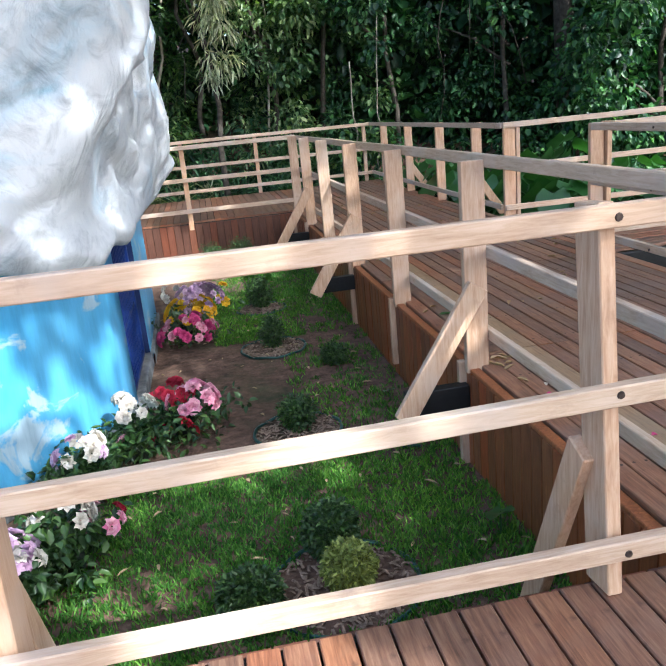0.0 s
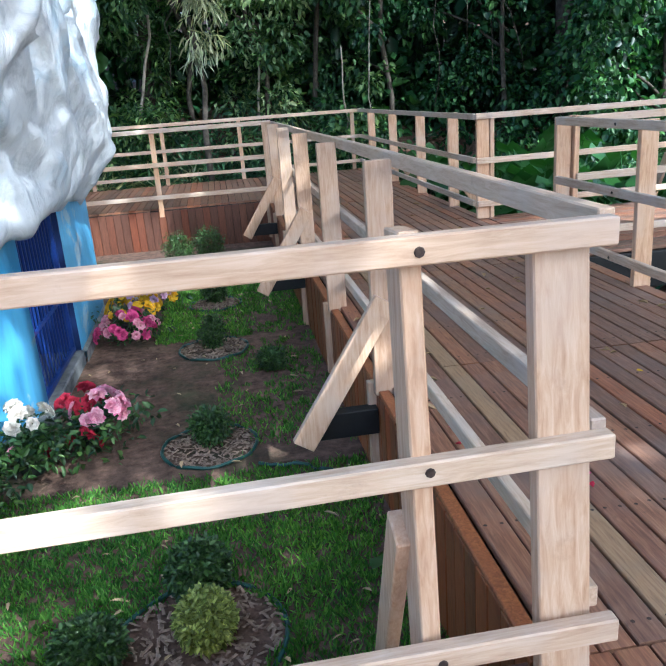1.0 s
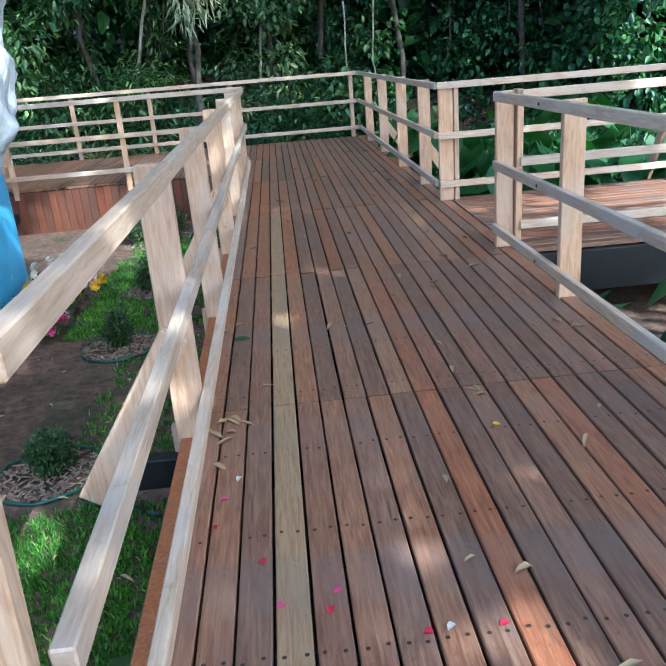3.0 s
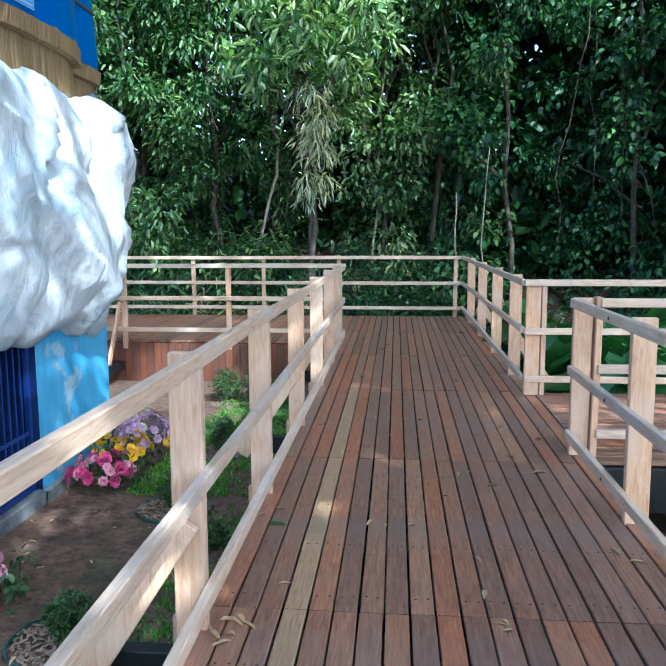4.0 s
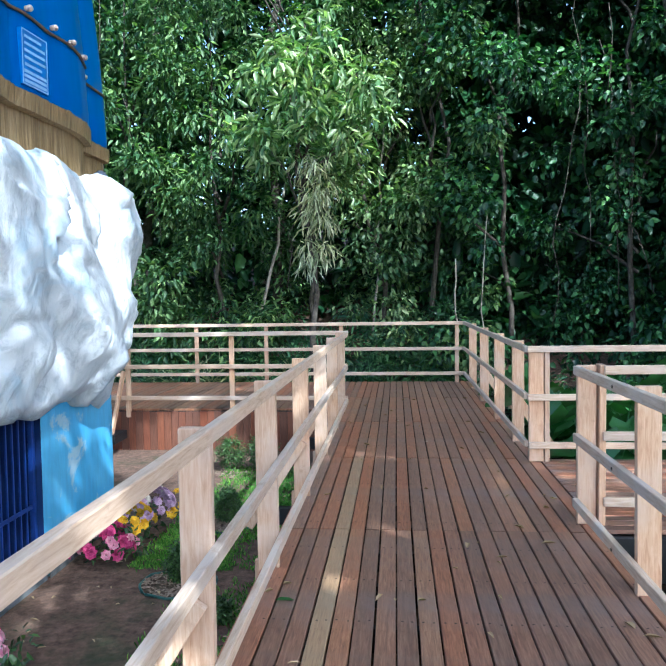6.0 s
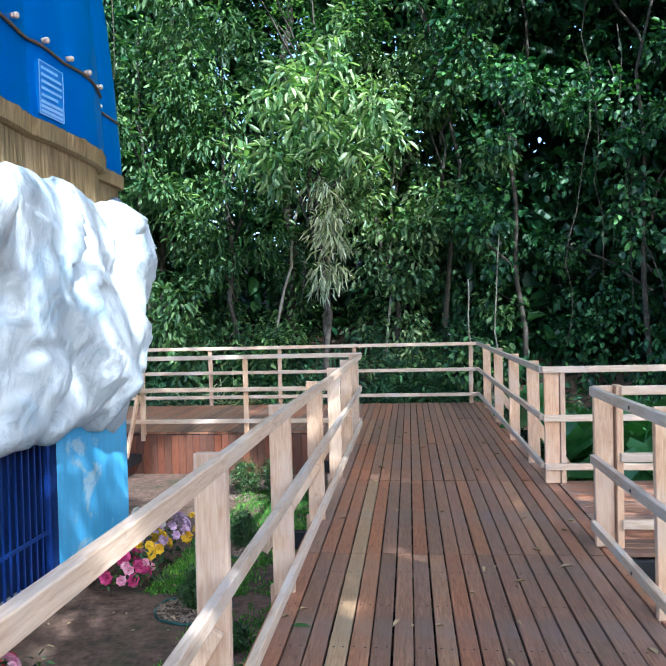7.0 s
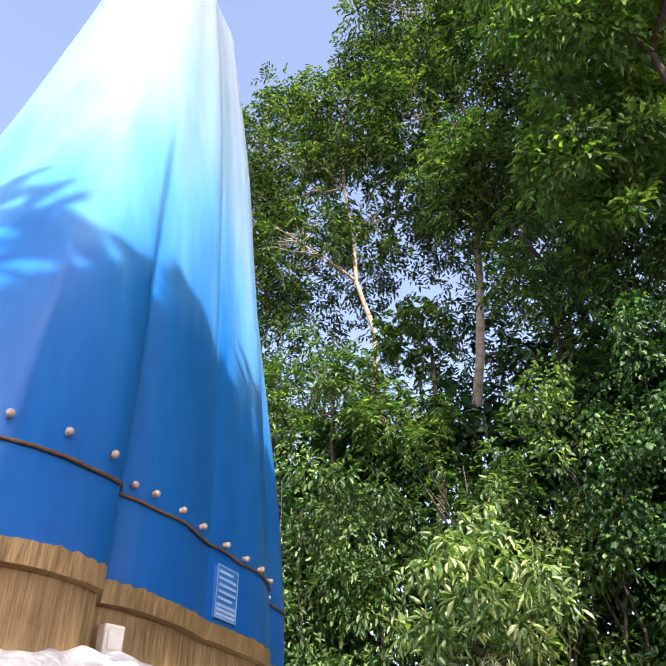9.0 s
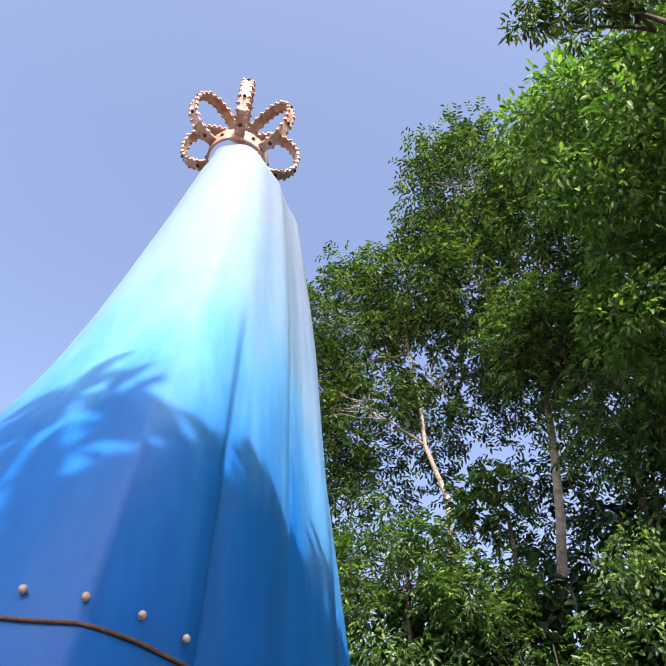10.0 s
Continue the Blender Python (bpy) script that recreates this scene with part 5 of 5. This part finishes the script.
def vines():
    for _ in range(8):
        x, y = random.choice([random.uniform(3.0, 6.2), random.uniform(-6, 2.2)]), 0
        y = 15.0 if x > 2.4 else 15.6
        top, bottom = random.uniform(4.5, 8.5), random.uniform(0.5, 3.2)
        pts = bent((x, y + random.uniform(-0.5, 0.4), top), (x + random.uniform(-0.9, 0.9), y + random.uniform(-0.5, 0.4), bottom), 0, 9, 0.22)
        v = part("vine", tube(pts, [0.006 + 0.005 * random.random()] * 10, 5), M_BARK, smooth=True)
        tagged(v, "thin bare grey-brown vine hanging from the trees", "vine", "hanging vines")
    for x, y, top, r, lean in ((6.3, 15.0, 9.0, 0.10, 0.5), (1.95, 15.3, 2.3, 0.022, -0.1), (2.25, 15.1, 3.2, 0.016, 0.2), (-2.5, 16.6, 4.4, 0.04, 0.9), (0.15, 16.6, 5.5, 0.03, 0.3)):
        z = ground_height(x, y)
        p = part("bare_trunk", tube(bent((x, y, z - 0.1), (x + lean, y, top), 0, 8, 0.08), [r * (1 - 0.05 * i) for i in range(9)], 9), M_PALEBARK if r < 0.1 else M_BARK, smooth=True)
        tagged(p, "bare grey tree stem standing in the forest edge", "tree trunk", "bare stems")


vines()


def broad_plant():
    """A clump of large heart-shaped leaves on stalks, each leaf a part."""
    t = holder("broad_leaf_plant", (2.9, 9.2, ground_height(2.9, 9.2)), "glossy green plant with large heart-shaped leaves", "plant", "broad-leaved plants")
    bm = bmesh.new()
    half = [(0, -0.10), (0.16, -0.20), (0.27, -0.10), (0.30, 0.06), (0.22, 0.26), (0.10, 0.42), (0.0, 0.52)]
    mid = [bm.verts.new((0, y, -0.03 - 0.10 * max(0, y) ** 2)) for y in (-0.06, -0.02, 0.04, 0.10, 0.26, 0.42, 0.52)]
    for s in (-1, 1):
        rim = [bm.verts.new((s * x, y, 0.045 * math.sin(i * 1.9) + 0.05 * x - 0.16 * max(0, y) ** 2)) for i, (x, y) in enumerate(half[:-1])] + [mid[-1]]
        for i in range(6):
            q = [mid[i], mid[i + 1], rim[i + 1], rim[i]]
            q = list(dict.fromkeys(q))
            if s < 0:
                q.reverse()
            bm.faces.new(q)
    me = mesh_from(bm, "leaf", M_BIGLEAF, True)
    stalk = mesh_from(tube([(0, 0, 0), (0, 0, 0.5), (0, 0, 1)], [0.012, 0.010, 0.007], 5), "stalk", M_BIGLEAF, True)
    for k in range(11):
        a = k * 2.4 + random.uniform(-0.3, 0.3)
        r, h = random.uniform(0.15, 0.5), random.uniform(0.35, 1.0)
        top = Vector((r * math.cos(a), r * math.sin(a), h))
        ob = new("leaf", me)
        ob.parent = t
        s = random.uniform(0.6, 1.05)
        ob.matrix_local = Matrix.Translation(top) @ Matrix.Rotation(a - math.pi / 2, 4, "Z") @ Matrix.Rotation(random.uniform(-0.9, -0.25), 4, "X") @ Matrix.Diagonal((s, s, s, 1))
        st = new("stalk", stalk)
        st.parent = t
        st.matrix_local = top.to_track_quat("Z", "Y").to_matrix().to_4x4() @ Matrix.Diagonal((1, 1, top.length, 1))
    spots = [(2.9, 8.5), (3.5, 8.6), (4.4, 8.4), (5.3, 8.7), (3.0, 10.1), (4.0, 9.7), (5.0, 10.0), (2.7, 11.2), (3.7, 11.3), (4.9, 11.6), (2.6, 12.6), (6.2, 9.4), (3.0, 4.7), (2.75, 3.9), (3.5, 4.2), (3.3, 3.2), (4.4, 4.6), (5.2, 3.6)]
    for i, (x, y) in enumerate(spots):
        s = random.uniform(0.75, 1.25) if y > 6 else random.uniform(0.55, 0.75)
        copy_thing(t, Matrix.Translation((x, y, ground_height(x, y))) @ Matrix.Rotation(random.uniform(0, 6.3), 4, "Z") @ Matrix.Diagonal((s, s, s, 1)))


broad_plant()


# ---- garden ----
def bush(x, y, r, tall, mat, label, sparse=False):
    z = ground_height(x, y)
    t = holder("bush", (x, y, z), label, "bush", "clipped bushes")
    bm = bmesh.new()
    add_tube(bm, [(0, 0, -0.02), (0, 0, tall * 0.5)], [0.012, 0.008], 6)
    for k in range(7):
        a = k * 0.9
        add_tube(bm, [(0, 0, tall * 0.25), (r * 0.6 * math.cos(a), r * 0.6 * math.sin(a), tall * 0.7)], [0.006, 0.003], 5)
    part("stem", bm, M_BARK, t)
    n = 260 if sparse else 620
    d = rng.normal(size=(n, 3))
    d /= np.linalg.norm(d, axis=1, keepdims=True)
    pts = d * (rng.uniform(0.2 if sparse else 0.75, 1, n) ** 0.45)[:, None] * np.array([r, r, tall * 0.5]) * (1 + (0.12 if sparse else 0.05) * rng.normal(size=(n, 1))) + np.array([0, 0, tall * 0.52])
    leaf_object("foliage", clump_leaves(pts, 0.03 if sparse else 0.02, 9, 0.028, 0.015, 0.0, 1.0), mat, t)


bush(-1.03, 2.57, 0.098, 0.20, M_BUSHY, "round clipped golden-green bush in the mulch")
bush(-1.06, 2.86, 0.118, 0.24, M_BUSH, "round dark green clipped bush on the lawn")
bush(-1.47, 2.54, 0.12, 0.18, M_BUSH, "low dark green clipped bush on the lawn")
bush(-1.02, 4.34, 0.11, 0.22, M_BUSH, "round dark green bush in a mulch ring", True)
bush(-1.0, 6.15, 0.10, 0.28, M_BUSH, "open dark green bush in a mulch ring", True)
bush(-0.98, 7.65, 0.13, 0.34, M_BUSH, "small open dark green bush", True)
bush(-1.42, 9.75, 0.20, 0.42, M_BUSH, "dark green bush before the boarded platform", True)
bush(-1.02, 9.75, 0.20, 0.46, M_BUSH, "dark green bush before the boarded platform", True)
bush(-0.55, 5.5, 0.10, 0.16, M_BUSH, "small dark green seedling on the bare soil", True)


def mulch_ring(x, y, r, edged):
    z = ground_height(x, y)
    t = holder("mulch_ring", (x, y, z), "ring of pale wood chips round a bush", "mulch", "mulch rings")
    bm = bmesh.new()
    for _ in range(330):
        a, q = random.uniform(0, math.tau), r * math.sqrt(random.random()) * 0.96
        m = Matrix.Translation((q * math.cos(a), q * math.sin(a), random.uniform(0.004, 0.02))) @ Euler((random.uniform(-0.4, 0.4), random.uniform(-0.4, 0.4), random.uniform(0, 6.3))).to_matrix().to_4x4()
        s = random.uniform(0.6, 1.4)
        vs = [bm.verts.new(m @ Vector(v) * 1.0) for v in ((-0.022 * s, -0.007, 0), (0.022 * s, -0.006, 0), (0.02 * s, 0.007, 0), (-0.018 * s, 0.007, 0), (0, 0, 0.006))]
        for f in ((0, 1, 4), (1, 2, 4), (2, 3, 4), (3, 0, 4)):
            bm.faces.new([vs[i] for i in f])
    chips = part("wood_mulch", bm, M_MULCH, t)
    chips["kind"] = "stuff"
    if edged:
        pts = [(r * math.cos(k * math.tau / 28), r * math.sin(k * math.tau / 28), 0.012 + 0.006 * math.sin(k * 1.7)) for k in range(29)]
        part("edging", tube(pts, [0.011] * 29, 6), M_HOSE, t, "dark green hose edging", True)


for ring in RINGS:
    mulch_ring(*ring[:3], True)
mulch_ring(-1.2, 9.7, 0.42, False)
mulch_ring(-0.7, 9.95, 0.4, False)


def rose(kind):
    """A rose head: whorls of cupped petals."""
    c, ax, up, ln, wd = [], [], [], [], []
    for ring, (n, tilt, size) in enumerate(((3, 1.6, 0.040), (5, 1.0, 0.048), (6, 0.45, 0.055), (7, 0.05, 0.058))):
        for k in range(n):
            a = k * math.tau / n + ring * 0.5
            c.append((0.006 * math.cos(a), 0.006 * math.sin(a), 0.0))
            ax.append((math.cos(a), math.sin(a), tilt))
            up.append((-math.cos(a) * tilt, -math.sin(a) * tilt, 1.0))
            ln.append(size)
            wd.append(size * 0.95)
    return leaf_mesh("flower", np.array(c), np.array(ax), np.array(up, float), np.array(ln), np.array(wd), M_PET[kind], 0.35)


ROSES = {k: rose(k) for k in M_PET}


def bouquet(x, y, groups, label, high=0.34, spread=0.2):
    """Artificial flowers stuck in the soil: dark leaves below, flower heads above."""
    z = ground_height(x, y)
    t = holder("flower_arrangement", (x, y, z), label, "flowers", "flowers round the pedestal")
    part("pot", tube([(0, 0, -0.02), (0, 0, 0.10), (0, 0, 0.11)], [0.06, 0.085, 0.08], 12), M_POT, t, "dark pot")
    pts = rng.normal(scale=spread * 0.55, size=(70, 3)) * np.array([1, 1, 0.5]) + np.array([0, 0, high * 0.55])
    leaf_object("foliage", clump_leaves(pts, 0.05, 9, 0.06, 0.03, 0.3, 1.0), M_BUSH, t)
    for kind, count, (ox, oy, oz) in groups:
        for _ in range(count):
            d = Vector((random.gauss(0, 1), random.gauss(0, 1), random.uniform(0.0, 1.3))).normalized()
            p = Vector((ox, oy, oz)) + Vector((d.x * spread * 0.62, d.y * spread * 0.62, high + d.z * spread * 0.55 - 0.05))
            ob = new("flower", ROSES[kind])
            ob.parent = t
            s = random.uniform(0.6, 0.95)
            ob.matrix_local = Matrix.Translation(p) @ d.to_track_quat("Z", "Y").to_matrix().to_4x4() @ Matrix.Rotation(random.uniform(0, 6.3), 4, "Z") @ Matrix.Diagonal((s, s, s, 1))


bouquet(-1.76, 6.85, [("magenta", 27, (0.0, -0.34, -0.04)), ("pink", 14, (0.04, -0.30, -0.02)), ("yellow", 34, (0.06, 0.02, 0.04)), ("mauve", 46, (0.14, 0.36, 0.08)), ("white", 10, (0.0, 0.52, 0.12)), ("yellow", 5, (0.32, 0.5, 0.02))], "mound of magenta, yellow and mauve artificial flowers by the pedestal", 0.20, 0.41)
bouquet(-1.75, 4.55, [("red", 12, (-0.08, 0.16, 0.0)), ("pink", 20, (0.06, 0.0, 0.02)), ("red", 7, (-0.10, -0.22, -0.14))], "red and pink artificial roses by the blue pedestal", 0.24, 0.27)
bouquet(-2.06, 4.25, [("white", 16, (0, 0.02, 0.06)), ("pink", 2, (0.05, -0.1, -0.12))], "cream-white artificial roses with dark leaves", 0.29, 0.24)
bouquet(-2.32, 3.86, [("mauve", 8, (0, 0, 0.0)), ("white", 8, (0.0, 0.0, 0.03))], "pale pink and white artificial roses", 0.30, 0.22)
bouquet(-2.30, 3.12, [("white", 14, (0, 0, 0.0)), ("pink", 4, (0.14, 0.0, -0.08)), ("red", 2, (0.16, 0.03, -0.1))], "white artificial roses with a few pink ones", 0.32, 0.22)
bouquet(-2.50, 2.86, [("mauve", 16, (0, 0, 0.0)), ("white", 5, (0.04, -0.05, -0.04))], "dusty mauve artificial flowers on the lawn's edge", 0.30, 0.22)


def green_leaf_sprout():
    t = holder("sprout", (-0.27, 2.72, ground_height(-0.27, 2.72)), "young plant with one large bright green leaf", "plant")
    src = bpy.data.meshes["leaf"]
    ob = new("leaf", src)
    ob.parent = t
    ob.matrix_local = Matrix.Translation((0, 0, 0.14)) @ Euler((0.25, 0.3, 2.4)).to_matrix().to_4x4() @ Matrix.Diagonal((0.24, 0.24, 0.24, 1))
    part("stalk", tube([(0, 0, -0.02), (0, 0, 0.14)], [0.006, 0.004], 5), M_BIGLEAF, t)
    u = copy_thing(t, Matrix.Translation((-0.33, 4.55, ground_height(-0.33, 4.55))) @ Matrix.Diagonal((0.6, 0.6, 0.6, 1)))
    return u


green_leaf_sprout()


# ---- litter ----
def litter():
    def one(name, mat, ln, wd, curl):
        return leaf_mesh(name, np.zeros((1, 3)), np.array([[1.0, 0, 0.02]]), np.array([[0, 0, 1.0]]), np.array([ln]), np.array([wd]), mat, curl)
    kinds = [one("fallen_leaf", M_FALLEN, 0.075, 0.028, 0.35), one("fallen_leaf", M_FALLEN, 0.05, 0.022, 0.5), one("fallen_leaf", M_FALLEN, 0.10, 0.020, 0.4)]
    def drop(me, x, y, z, label, cat, group, s=1.0, turn=None):
        ob = new(me.name.split(".")[0], me)
        ob.location = (x, y, z)
        ob.rotation_euler = (random.uniform(-0.15, 0.15), random.uniform(-0.1, 0.1), random.uniform(0, 6.3) if turn is None else turn)
        ob.scale = (s, s, s)
        tagged(ob, label, cat, group)
    for _ in range(64):
        drop(random.choice(kinds), random.uniform(-0.02, 1.95), 2.0 + random.random() ** 1.3 * 10, 0.006, "dry curled brown leaf lying on the deck boards", "leaf", "fallen leaves", random.uniform(0.6, 1.25))
    for _ in range(9):
        drop(random.choice(kinds), 0.06 + random.gauss(0, 0.05), 3.42 + random.gauss(0, 0.12), 0.008, "dry curled brown leaf by the railing's foot", "leaf", "fallen leaves")
    for _ in range(130):
        x, y = random.uniform(-2.2, -0.2), random.uniform(1.7, 9.5)
        drop(random.choice(kinds), x, y, ground_height(x, y) + 0.03, "dry pale leaf lying in the garden", "leaf", "fallen leaves", random.uniform(0.45, 0.9))
    green = one("green_leaf", M_BIGLEAF, 0.11, 0.045, 0.1)
    drop(green, 0.03, 4.47, 0.006, "fresh green leaf lying on the deck", "leaf", "", 1.0, 0.1)
    yel = one("yellow_leaf", M_PET["yellow"], 0.035, 0.028, 0.1)
    drop(yel, 1.12, 3.25, 0.006, "small yellow leaf lying on the deck", "leaf", "")
    pet = {c: one("petal", M_PET[c], 0.030, 0.026, 0.3) for c in ("red", "magenta", "white")}
    for c, x, y in (("red", 0.06, 2.75), ("magenta", 0.09, 2.92), ("red", 0.22, 2.55), ("magenta", 0.25, 2.36), ("red", 0.40, 2.34), ("magenta", 0.44, 2.40), ("white", 0.72, 2.22), ("red", 0.66, 2.20), ("red", 0.86, 2.20), ("white", 0.13, 3.06), ("white", 0.70, 9.94), ("white", 1.0, 8.62)):
        drop(pet[c], x, y, 0.006, f"{c} petal lying on the deck boards", "petal", "fallen petals")
    hose = bent((-0.75, 3.95, GROUND + 0.02), (-0.35, 3.75, GROUND + 0.02), 0, 8, 0.05)
    h = part("hose", tube(hose, [0.011] * 9, 6), M_HOSE, smooth=True)
    tagged(h, "short length of dark green hose on the soil", "hose")


litter()
